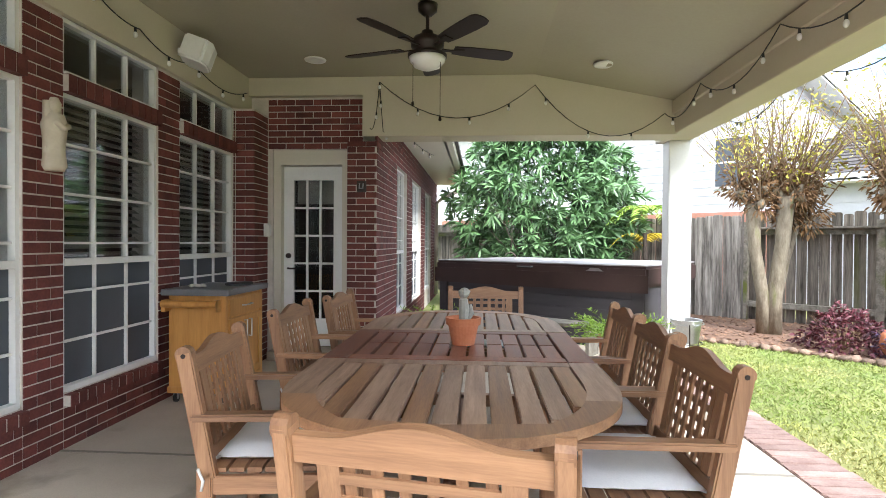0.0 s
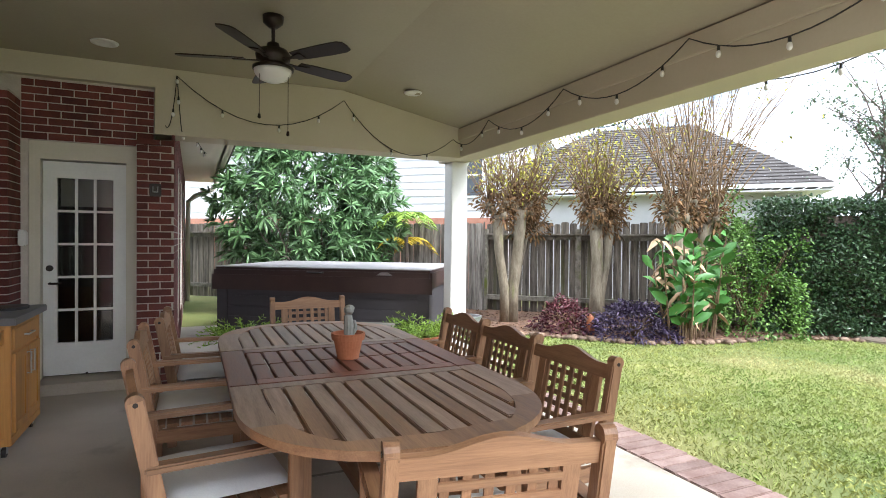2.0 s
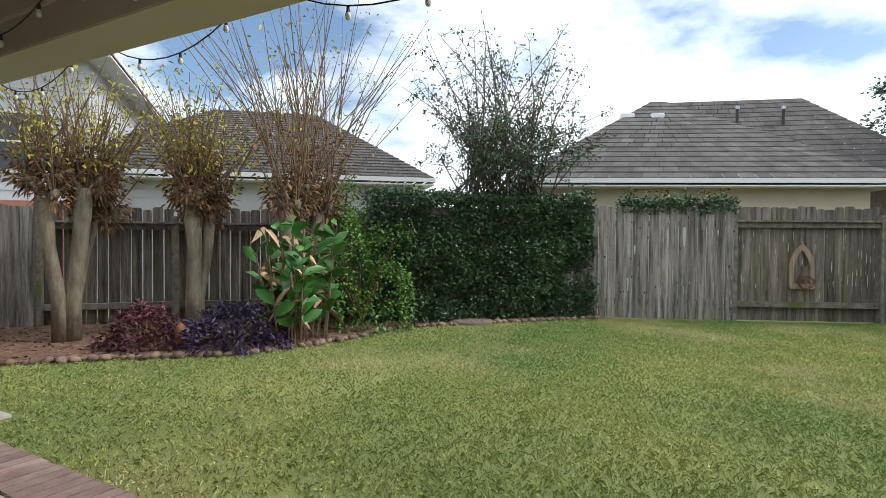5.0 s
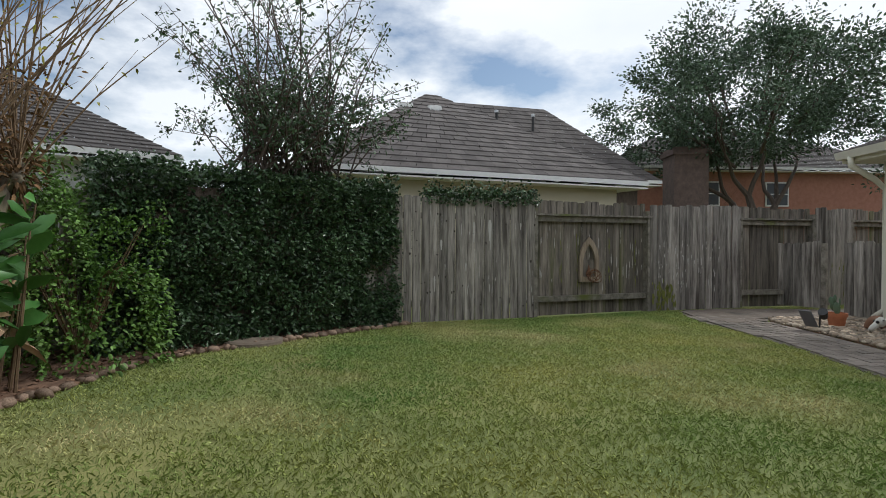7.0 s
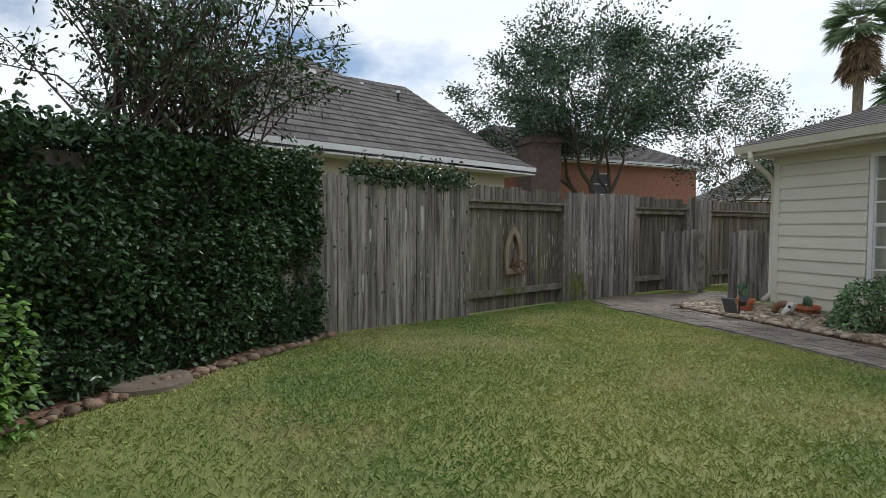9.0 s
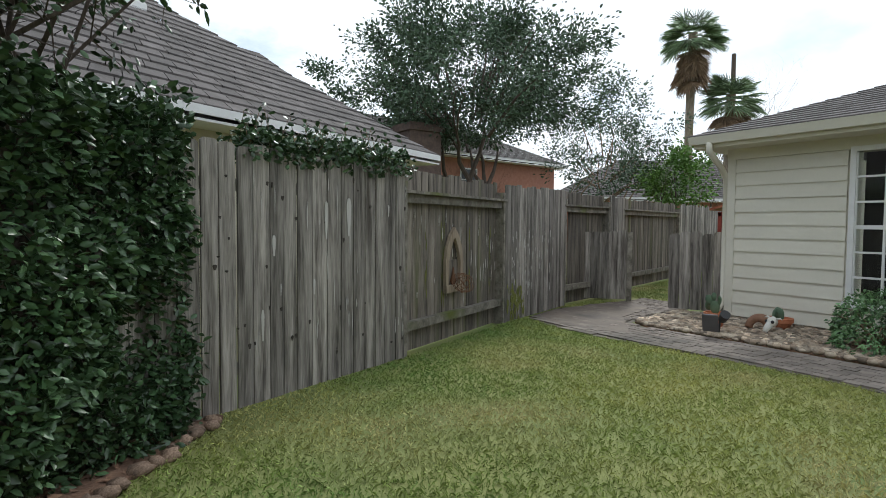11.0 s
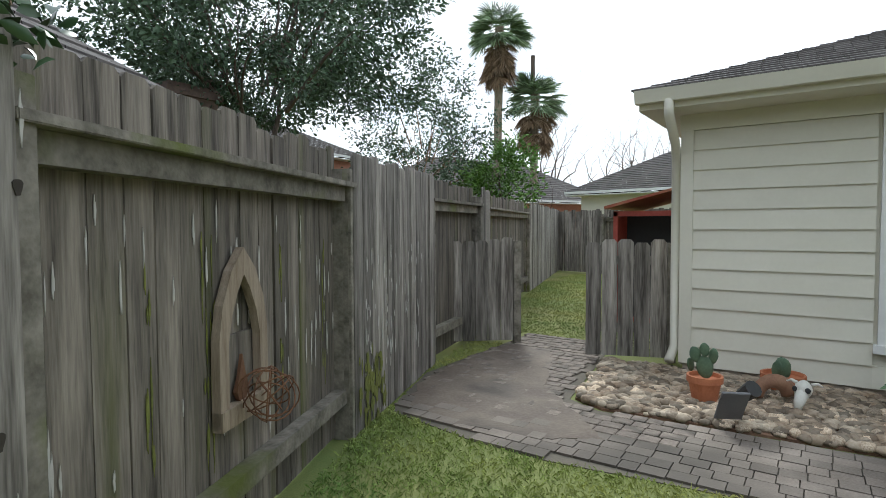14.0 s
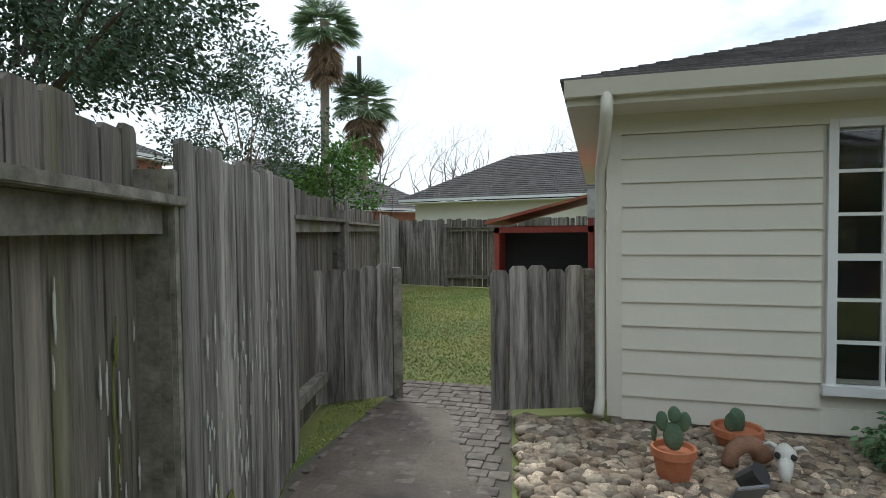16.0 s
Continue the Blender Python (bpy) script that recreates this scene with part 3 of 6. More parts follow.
gw = part("window", Shape().box(gwin[0] - 0.09, gwin[0], GY - 0.05, GY + 0.025, gwin[2] - 0.05, gwin[3] + 0.06).box(gwin[1], gwin[1] + 0.06, GY - 0.05, GY + 0.02, gwin[2] - 0.05, gwin[3] + 0.06).box(gwin[0], gwin[1], GY - 0.05, GY + 0.025, gwin[3], gwin[3] + 0.06).box(gwin[0] - 0.09, gwin[1] + 0.09, GY - 0.05, GY + 0.05, gwin[2] - 0.07, gwin[2]), WHITE, gar, "white trim")
for i in range(4):
    x = gwin[0] + (gwin[1] - gwin[0]) * i / 3
    part("glazing_bar", Shape().box(x - 0.012, x + 0.012, GY - 0.045, GY - 0.01, gwin[2], gwin[3]), WHITE, gw)
for j in range(1, 6):
    z = gwin[2] + (gwin[3] - gwin[2]) * j / 6
    k = 0.025 if j == 3 else 0.012
    part("glazing_bar", Shape().box(gwin[0], gwin[1], GY - 0.044, GY - 0.008, z - k, z + k), WHITE, gw)
p = part("pane", Shape().box(gwin[0], gwin[1], GY - 0.04, GY - 0.034, gwin[2], gwin[3]), GLASS, gw)
p.visible_shadow = False
# near-black sheet behind the pane, painting the unlit interior
part("dark_room", Shape().box(gwin[0] - 0.3, gwin[1] + 0.3, GY - 1.3, GY - 1.2, 0.05, 2.5), SHADE, gar)
part("fascia", Shape().box(1.6, GX + 0.29, GY + 0.42, GY + 0.45, 2.48, 2.64).box(GX + 0.27, GX + 0.3, -11.2, GY + 0.42, 2.48, 2.64), SIDING, gar)
part("gutter", Shape().add([(x, GY + y, z) for x in (1.6, GX + 0.31) for y, z in ((0.45, 2.53), (0.53, 2.53), (0.57, 2.64), (0.45, 2.64))], [(0, 1, 5, 4), (1, 2, 6, 5), (2, 3, 7, 6), (0, 3, 2, 1), (4, 5, 6, 7)]), SIDING, gar, "cream metal gutter")
part("downspout", Shape().tube([(GX + 0.02, GY + 0.5, 2.55), (GX + 0.02, GY + 0.5, 2.42), (GX + 0.04, GY + 0.12, 2.2), (GX + 0.06, GY - 0.05, 2.05), (GX + 0.06, GY - 0.05, 0.25), (GX + 0.08, GY + 0.1, 0.12)], 0.045, 8), SIDING, gar, "cream downspout", smooth=True)
# hip roof with raised shingle courses
E0, E1, R = GX + 0.34, GY + 0.55, 0.37
courses = 40
roof = Shape()
for j in range(courses):
    d0, d1 = j * 0.14, (j + 1) * 0.14 + 0.02
    z0, z1 = 2.66 + d0 * R, 2.645 + d1 * R
    x0, x1 = E0 - d0, E0 - d1
    n = 60
    for i in range(n):
        a = 1.6 + (x0 - 1.6) * i / n
        b = 1.6 + (x0 - 1.6) * (i + 1) / n - 0.004
        bb = min(b, x1) if i == n - 1 else b
        roof.add([(a, E1 - d0, z0), (b, E1 - d0, z0), (bb, E1 - d1, z1), (a, E1 - d1, z1), (a, E1 - d0, z0 - 0.02), (b, E1 - d0, z0 - 0.02)], [(0, 1, 2, 3), (0, 4, 5, 1)])
part("roof", roof, ROOF, gar, "dark grey shingle roof")
part("roof_side", Shape().add([(E0, E1, 2.65), (E0, -12, 2.65), (E0 - 6, -12, 2.65 + 6 * R), (E0 - 6, E1 - 6, 2.65 + 6 * R)], [(0, 1, 2, 3)]), ROOF, gar)


# ---- fences ----
def fence(name, pts, height, label, face=1, pieces=None, top_jitter=0.03, gap=0.007, width=0.15, dark=False):
    """Upright boards along a line. pieces: for each stretch 'board' (boards to the yard) or 'rail' (rails and posts to the yard)."""
    f = thing(name, label, "fence", kind="structure")
    for k, ((ax, ay), (bx, by)) in enumerate(zip(pts, pts[1:])):
        a, d = Vector((ax, ay, 0)), Vector((bx - ax, by - ay, 0))
        length = d.length
        d.normalize()
        n = Vector((-d.y, d.x, 0)) * face
        kind = pieces[k] if pieces else "board"
        m = Matrix((( d.x, n.x, 0, ax), (d.y, n.y, 0, ay), (0, 0, 1, 0), (0, 0, 0, 1)))
        off = 0.045 if kind == "board" else -0.09
        x = 0.0
        while x < length - 0.03:
            w = min(width * rnd(0.9, 1.1), length - x)
            h = height + rnd(-top_jitter, top_jitter)
            g = gap * rnd(0.5, 2.5)
            t, y = 0.018, off + rnd(-0.007, 0.007)
            c = 0.02
            o = [(x + g / 2, 0.02), (x + w - g / 2, 0.02), (x + w - g / 2, h - c), (x + w - g / 2 - c, h), (x + g / 2 + c, h), (x + g / 2, h - c)]
            s = Shape()
            tilt = rnd(-0.004, 0.004)
            v = [m @ Vector((px + tilt * pz, y + yy, pz)) for yy in (0, t) for px, pz in o]
            s.add(v, [(0, 1, 2, 3, 4, 5)[::-1], (6, 7, 8, 9, 10, 11)] + [(i, (i + 1) % 6, 6 + (i + 1) % 6, 6 + i) for i in range(6)])
            part("board", s, FENCED if kind == "rail" or dark else FENCE, f)
            x += w
        for z in (0.3, height - 0.28) if kind == "board" else (0.3, height - 0.29):
            part("rail", Shape().box(0, length, -0.02 if kind == "board" else -0.068, 0.018, z - 0.045, z + 0.045, m), RAIL, f)
            if kind == "rail" and z > 1:
                part("cap_rail", Shape().box(-0.02, length + 0.04, -0.068, 0.075, z + 0.047, z + 0.08, m), RAIL, f, bevel=0.004)
        for q in (0, length):
            part("fence_post", Shape().box(q - 0.05, q + 0.05, -0.03 if kind == "board" else -0.12, 0.044 if kind == "board" else 0.055, 0, height - 0.12, m), RAIL, f, bevel=0.004)
    return f


SIDE = [(9.75, 3.3), (10.72, 0.78), (11.68, -1.38), (12.38, -3.3), (12.75, -4.9), (13.2, -5.9), (14.3, -9.6), (16.0, -15.3)]
fence("fence_east", SIDE, 1.93, "weathered grey cedar fence in alternating panels", -1, ["board", "rail", "board", "rail", "board", "rail", "board"])
BACK = [(-2.0, 15.2), (0.9, 12.7), (3.0, 10.75), (4.25, 9.6), (5.6, 8.35), (7.4, 6.5), (9.75, 3.3)]
fence("fence_north", BACK, 1.8, "weathered grey cedar fence behind the flower bed", -1, ["rail", "board", "board", "rail", "rail", "board"])
fence("fence_far", [(16.0, -15.3), (14.4, -14.9), (11.5, -14.2), (9.8, -13.8)], 1.9, "weathered cedar fence across the side yard", -1, ["board", "rail", "board"])


def gate(name, ax, ay, bx, by, h, label):
    g = thing(name, label, "gate", (ax, ay, 0), math.degrees(math.atan2(by - ay, bx - ax)))
    length = math.hypot(bx - ax, by - ay)
    n = max(4, round(length / 0.15))
    w = length / n
    for i in range(n):
        hh, c = h + rnd(-0.025, 0.025), 0.035
        o = [(i * w + 0.004, 0.05), (i * w + w - 0.004, 0.05), (i * w + w - 0.004, hh - c), (i * w + w - c, hh), (i * w + c, hh), (i * w + 0.004, hh - c)]
        s = Shape().add([(x, y, z) for y in (0.0, 0.02) for x, z in o], [(0, 1, 2, 3, 4, 5), (11, 10, 9, 8, 7, 6)] + [(i2, 6 + i2, 6 + (i2 + 1) % 6, (i2 + 1) % 6) for i2 in range(6)])
        part("board", s, FENCE, g)
    for z in (0.3, h - 0.25):
        part("rail", Shape().box(0, length, -0.045, -0.002, z, z + 0.09), RAIL, g)
    part("gate_post", Shape().box(-0.09, -0.002, -0.06, 0.03, 0, h - 0.02), RAIL, g, bevel=0.004)
    return g


gate("side_gate", 12.12, -4.68, 12.84, -4.08, 1.27, "short weathered cedar gate panel beside the fence")
gate("side_gate", 10.37, -4.74, 11.14, -4.46, 1.27, "short weathered cedar panel beside the outbuilding")


# ---- dining set ----
def table():
    t = thing("dining_table", "long oval slatted teak table with a darker middle leaf", "table", (-0.36, 2.95, 0))
    H, W, L = 0.735, 0.66, 1.52

    def half(y):
        # half width of the top at y: rounded ends
        q = max(0.0, (abs(y) - 0.75) / (L - 0.75))
        return W * math.sqrt(max(0.0, 1 - q ** 2.6)) if q < 1 else 0.0

    for sgn in (-1, 1):
        # rim in mitred pieces
        ys = [sgn * (0.45 + (L - 0.45) * k / 24) for k in range(25)]
        outer = [(half(y), y) for y in ys]
        inner = [(max(0, min(0.53, half(y) - 0.13)) if abs(y) < L - 0.14 else 0, y if abs(y) < L - 0.14 else sgn * (L - 0.14)) for y in ys]
        for side in (-1, 1):
            for a, b, nm in ((0, 14, "rim"), (14, 24, "end_rim")):
                s = Shape()
                for k in range(a, b):
                    q = [outer[k], outer[k + 1], inner[k + 1], inner[k]]
                    q = [(side * x, y) for x, y in q]
                    if side * sgn < 0:
                        q = q[::-1]
                    s.prism(q, H - 0.035, H)
                part(nm, s, TEAKG if a == 0 else TEAK, t)
        # slats along y
        for k in range(11):
            x = (k - 5) * 0.096
            y1 = L - 0.15
            while y1 > 0.6 and min(0.53, half(y1) - 0.13) < abs(x) - 0.015:
                y1 -= 0.01
            part("slat", Shape().box(x - 0.041, x + 0.041, *sorted((sgn * 0.53, sgn * y1)), H - 0.028, H - 0.002), TEAKG if (k + sgn) % 3 else TEAK, t, bevel=0.004)
        part("cross_rail", Shape().box(-0.53, 0.53, *sorted((sgn * 0.445, sgn * 0.53)), H - 0.035, H - 0.001), TEAKG, t, bevel=0.003)
    for k in range(11):
        x = (k - 5) * 0.096
        for y0, y1 in ((-0.34, -0.005), (0.005, 0.34)):
            part("leaf_slat", Shape().box(x - 0.041, x + 0.041, y0, y1, H - 0.028, H - 0.002), TEAKR, t, bevel=0.004)
    for y0, y1 in ((-0.435, -0.345), (0.345, 0.435)):
        part("leaf_rail", Shape().box(-0.53, 0.53, y0, y1, H - 0.035, H), TEAKR, t, bevel=0.003)
    for sx in (-1, 1):
        part("leaf_rim", Shape().box(*sorted((sx * 0.535, sx * W)), -0.435, 0.435, H - 0.035, H), TEAKR, t, bevel=0.003)
        part("apron", Shape().box(sx * 0.5 - 0.015, sx * 0.5 + 0.015, -1.0, 1.0, H - 0.11, H - 0.036), TEAK, t)
        for sy in (-1, 1):
            part("leg", Shape().box(sx * 0.4 - 0.04, sx * 0.4 + 0.04, sy * 0.85 - 0.04, sy * 0.85 + 0.04, 0.02, H - 0.036), TEAKZ, t, bevel=0.006)
    for sy in (-1, 1):
        part("stretcher", Shape().box(-0.36, 0.36, sy * 0.85 - 0.03, sy * 0.85 + 0.03, 0.14, 0.22), TEAKX, t)
    part("brace", Shape().box(-0.05, 0.05, -0.82, 0.82, 0.145, 0.2), TEAK, t)
    return t


def chair(at, rz):
    """Armchair with a lattice back; it faces +y."""
    c = thing("dining_armchair", "honey-brown teak armchair with a lattice back", "chair", at, rz, "armchairs round the table")
    w, hb = 0.32, 0.91
    tilt = Matrix.Translation((0, -0.22, 0.42)) @ pose(0, 0, 0, 11) @ Matrix.Translation((0, 0, -0.42))
    for sx in (-1, 1):
        part("back_post", Shape().box(sx * w - 0.022, sx * w + 0.022, -0.03, 0.03, 0.4, hb - 0.02, tilt).box(sx * w - 0.022, sx * w + 0.022, -0.26, -0.2, 0.02, 0.44), TEAKZ, c, bevel=0.006)
        part("finial", Shape().tube([tilt @ Vector((sx * w - 0.0219, 0, hb - 0.03)), tilt @ Vector((sx * w + 0.0219, 0, hb - 0.03))], 0.031, 12), TEAKZ, c)
        part("bolt", Shape().tube([tilt @ Vector((sx * (w + 0.02), 0, hb - 0.035)), tilt @ Vector((sx * (w + 0.0245), 0, hb - 0.035))], 0.009, 8), BRONZE, c, "dark bolt head")
        part("front_leg", Shape().box(sx * w - 0.022, sx * w + 0.022, 0.22, 0.275, 0.02, 0.62), TEAKZ, c, bevel=0.006)
        part("armrest", Shape().box(sx * w - 0.032, sx * w + 0.032, -0.28, 0.31, 0.62, 0.648), TEAK, c, bevel=0.007)
        part("side_rail", Shape().box(sx * w - 0.014, sx * w + 0.014, -0.2, 0.22, 0.34, 0.41), TEAK, c, bevel=0.003)
    # crest rail with a raised middle
    n = 20
    prof = [0.865 + 0.042 * (0.5 + 0.5 * math.cos(math.pi * min(1.0, abs(i / n * 2 - 1) / 0.75))) for i in range(n + 1)]
    xs = [-w + 0.023 + (2 * w - 0.046) * i / n for i in range(n + 1)]
    s = Shape()
    v = [tilt @ Vector((x, y, z)) for y in (-0.014, 0.014) for x, z in [(x, 0.797) for x in xs] + [(x, z) for x, z in zip(xs, prof)]]
    k, q = n + 1, 2 * (n + 1)
    s.add(v, [(i, i + 1, k + i + 1, k + i) for i in range(n)] + [(q + i, q + k + i, q + k + i + 1, q + i + 1) for i in range(n)] + [(k + i, k + i + 1, q + k + i + 1, q + k + i) for i in range(n)] + [(i, q + i, q + i + 1, i + 1) for i in range(n)] + [(0, k, q + k, q), (n, q + n, q + k + n, k + n)])
    part("crest_rail", s, TEAKX, c)
    part("lower_rail", Shape().box(-w + 0.023, w - 0.023, -0.012, 0.012, 0.43, 0.5, tilt), TEAKX, c, bevel=0.003)
    for sx in (-1, 1):
        part("back_stile", Shape().box(sx * 0.215 - 0.028, sx * 0.215 + 0.028, -0.01, 0.01, 0.5, 0.797, tilt), TEAKZ, c)
    for i in range(6):
        x = (i - 2.5) * 0.066
        part("lattice_upright", Shape().box(x - 0.014, x + 0.014, -0.001, 0.009, 0.5, 0.797, tilt), TEAKZ, c)
    for j in range(5):
        z = 0.53 + j * 0.058
        part("lattice_bar", Shape().box(-0.187, 0.187, -0.011, -0.001, z - 0.013, z + 0.013, tilt), TEAKX, c)
    part("front_rail", Shape().box(-w + 0.023, w - 0.023, 0.235, 0.262, 0.34, 0.41), TEAKX, c, bevel=0.003)
    for i in range(7):
        y = -0.19 + i * 0.068
        part("seat_slat", Shape().box(-w + 0.02, w - 0.02, y - 0.028, y + 0.028, 0.412, 0.43), TEAKX, c)
    return c


def cushion(at, rz):
    s = Shape()
    n, m = 12, 12
    v, f = [], []
    for zz in (0, 1):
        for i in range(n + 1):
            for j in range(m + 1):
                x, y = -1 + 2 * i / n, -1 + 2 * j / m
                e = (1 - abs(x) ** 6) * (1 - abs(y) ** 6)
                v.append((0.265 * x, 0.235 * y + 0.02, 0.458 + (0.032 if zz else -0.026) * e ** 0.5 + 0.004 * noise.noise(Vector((x * 3, y * 3, at[0] * 5 + at[1])))))
    q = (n + 1) * (m + 1)
    for i in range(n):
        for j in range(m):
            a = i * (m + 1) + j
            f += [(a, a + 1, a + m + 2, a + m + 1), (q + a, q + a + m + 1, q + a + m + 2, q + a + 1)]
    s.add(v, f)
    c = thing("seat_cushion", "white canvas seat cushion tied to a teak armchair", "cushion", at, rz, "cushions on the armchairs")
    part("pad", s, CUSH, c, smooth=True)
    for sx in (-1, 1):
        pts = [(sx * 0.25, -0.2, 0.455), (sx * 0.29, -0.245, 0.45), (sx * 0.345, -0.25, 0.44), (sx * 0.35, -0.23, 0.4), (sx * 0.34, -0.24, 0.36)]
        part("tie", Shape().tube(pts, 0.006, 6), CUSH, c, "white cloth tie", smooth=True)
    return c


table()
SEATS = [((-0.33, 1.37, 0), -10), ((-1.09, 2.23, 0), -83), ((-1.15, 3.34, 0), -90), ((-1.06, 4.18, 0), -92), ((0.31, 2.06, 0), 91), ((0.34, 2.74, 0), 90), ((0.36, 3.4, 0), 89), ((-0.2, 4.62, 0), 180)]
first = None
for at, rz in SEATS:
    if first is None:
        first = chair(at, rz)
    else:
        copy_thing(first, pose(*at, 0, 0, rz))
    cushion(at, rz)


# ---- things on the patio ----
fan = thing("ceiling_fan", "dark bronze five-blade ceiling fan with a frosted light", "ceiling fan", (-0.65, 3.93, 0))
part("canopy", Shape().lathe([(0.001, 3.05), (0.075, 3.05), (0.07, 3.0), (0.03, 2.965), (0.001, 2.965)], n=24), BRONZE, fan, smooth=True)
part("downrod", Shape().tube([(0, 0, 2.97), (0, 0, 2.85)], 0.013, 10), BRONZE, fan)
part("motor", Shape().lathe([(0.001, 2.86), (0.04, 2.855), (0.05, 2.82), (0.1, 2.805), (0.125, 2.77), (0.12, 2.735), (0.09, 2.715), (0.1, 2.69), (0.145, 2.68), (0.145, 2.66), (0.001, 2.66)], n=28), BRONZE, fan, smooth=True)
part("light_shade", Shape().lathe([(0.001, 2.57), (0.05, 2.574), (0.1, 2.595), (0.128, 2.63), (0.135, 2.659), (0.001, 2.659)], n=28), LAMPW, fan, "frosted white glass bowl", smooth=True)
for k in range(5):
    a = radians(20 + 72 * k)
    m = Matrix.Rotation(a, 4, "Z") @ Matrix.Translation((0, 0, 2.735)) @ Matrix.Rotation(radians(-11), 4, "X")
    o = [(0.2, -0.05), (0.3, -0.062), (0.5, -0.07), (0.62, -0.068), (0.66, -0.05), (0.67, 0), (0.66, 0.05), (0.62, 0.068), (0.5, 0.07), (0.3, 0.062), (0.2, 0.05)]
    b = part("blade", Shape().prism(o, -0.004, 0.004, m), BRONZE, fan)
    part("blade_iron", Shape().prism([(0.09, -0.02), (0.17, -0.012), (0.28, -0.035), (0.28, 0.035), (0.17, 0.012), (0.09, 0.02)], -0.012, -0.0045, m), BRONZE, b)
for x, z in ((-0.1, 2.33), (0.1, 2.22)):
    part("pull_chain", Shape().tube([(x, -0.05, 2.66), (x, -0.05, z)], 0.0025, 5).lathe([(0.001, z), (0.009, z - 0.005), (0.012, z - 0.03), (0.001, z - 0.04)], (x, -0.05, 0), 8), BRONZE, fan, "thin pull chain")
for x, y, z in ((-1.85, 5.1, 3.05), (0.87, 5.0, 2.935), (-1.85, 1.6, 3.05), (0.87, 1.8, 2.935)):
    d = thing("recessed_light", "white recessed ceiling downlight, switched off", "downlight", (x, y, z), group="recessed ceiling lights")
    part("ring", Shape().lathe([(0.06, -0.002), (0.065, -0.014), (0.1, -0.01), (0.105, 0.0), (0.06, 0.004)], n=28), WHITE, d, smooth=True)
    part("lens", Shape().lathe([(0.001, -0.004), (0.061, -0.004), (0.061, 0.002), (0.001, 0.002)], n=28), LAMPW, d)

sp = thing("wall_speaker", "white outdoor loudspeaker under the ceiling", "speaker", (WX + 0.17, 4.35, 2.86), 20)
part("cabinet", Shape().prism([(-0.12, -0.14), (0.06, -0.16), (0.11, -0.1), (0.11, 0.1), (0.06, 0.16), (-0.12, 0.14)], -0.1, 0.1, pose(0, 0, 0, 0, 18, 0)), WHITE, sp, bevel=0.015)
part("bracket", Shape().box(-0.24, -0.1, -0.03, 0.03, -0.03, 0.03), WHITE, sp)
st = Shape()
st.lathe([(0.001, 0), (0.05, 0.0), (0.065, 0.03), (0.055, 0.12), (0.062, 0.2), (0.07, 0.27), (0.05, 0.325), (0.025, 0.335), (0.034, 0.36), (0.036, 0.39), (0.02, 0.425), (0.001, 0.43)], n=14)
st.tube([(0.05, -0.05, 0.28), (0.075, -0.02, 0.24), (0.07, 0.02, 0.26)], 0.018, 8).box(-0.03, -0.0, -0.055, 0.055, 0.02, 0.4)
solid("wall_statue", st, mat("cream_plaster", (0.5, 0.44, 0.33), (0.6, 0.54, 0.42), 0.85, 8, 0.4, 50), "cream plaster robed statue hung on brick", "statue", at=(WX + 0.055, 2.92, 1.7), smooth=True)
lan = thing("wall_switch_box", "white weatherproof outlet box on brick", "outlet box", (-2.56, 5.64, 1.42))
part("body", Shape().box(0.002, 0.05, -0.045, 0.045, -0.07, 0.07), WHITE, lan, bevel=0.008)
part("lid", Shape().box(0.051, 0.058, -0.038, 0.038, -0.06, 0.05), WHITE, lan)
th = thing("wall_ornament", "small dark metal ornament with a clip on brick", "ornament", (-1.5, 5.58, 1.88))
part("plate", Shape().box(-0.05, 0.05, 0.0, 0.02, -0.06, 0.06), BRONZE, th, bevel=0.006)
part("clip", Shape().tube([(-0.02, -0.002, 0.03), (-0.02, -0.02, -0.02), (0.02, -0.02, -0.02), (0.02, -0.002, 0.03)], 0.006, 6), STEEL, th)

cart = thing("kitchen_cart", "honey oak kitchen cart with a grey worktop on castors", "cart", (-2.46, 4.39, 0))
part("body", Shape().box(-0.23, 0.225, -0.35, 0.35, 0.12, 0.87), OAK, cart, bevel=0.004)
part("worktop", Shape().box(-0.27, 0.275, -0.4, 0.4, 0.872, 0.92), SLATE, cart, "grey worktop", bevel=0.005)
part("corner_post", Shape().box(0.2, 0.235, -0.362, -0.32, 0.1, 0.87), OAK, cart, bevel=0.003)
part("corner_post", Shape().box(0.2, 0.235, 0.32, 0.362, 0.1, 0.87), OAK, cart, bevel=0.003)
part("base_rail", Shape().box(-0.24, 0.24, -0.36, 0.36, 0.1, 0.15), OAK, cart, bevel=0.003)
dr = part("drawer", Shape().box(0.226, 0.243, -0.31, 0.31, 0.7, 0.84), OAK, cart, bevel=0.006)
part("handle", Shape().tube([(0.243, -0.08, 0.77), (0.27, -0.075, 0.77), (0.27, 0.075, 0.77), (0.243, 0.08, 0.77)], 0.006, 8), STEEL, dr, "brushed metal bar handle")
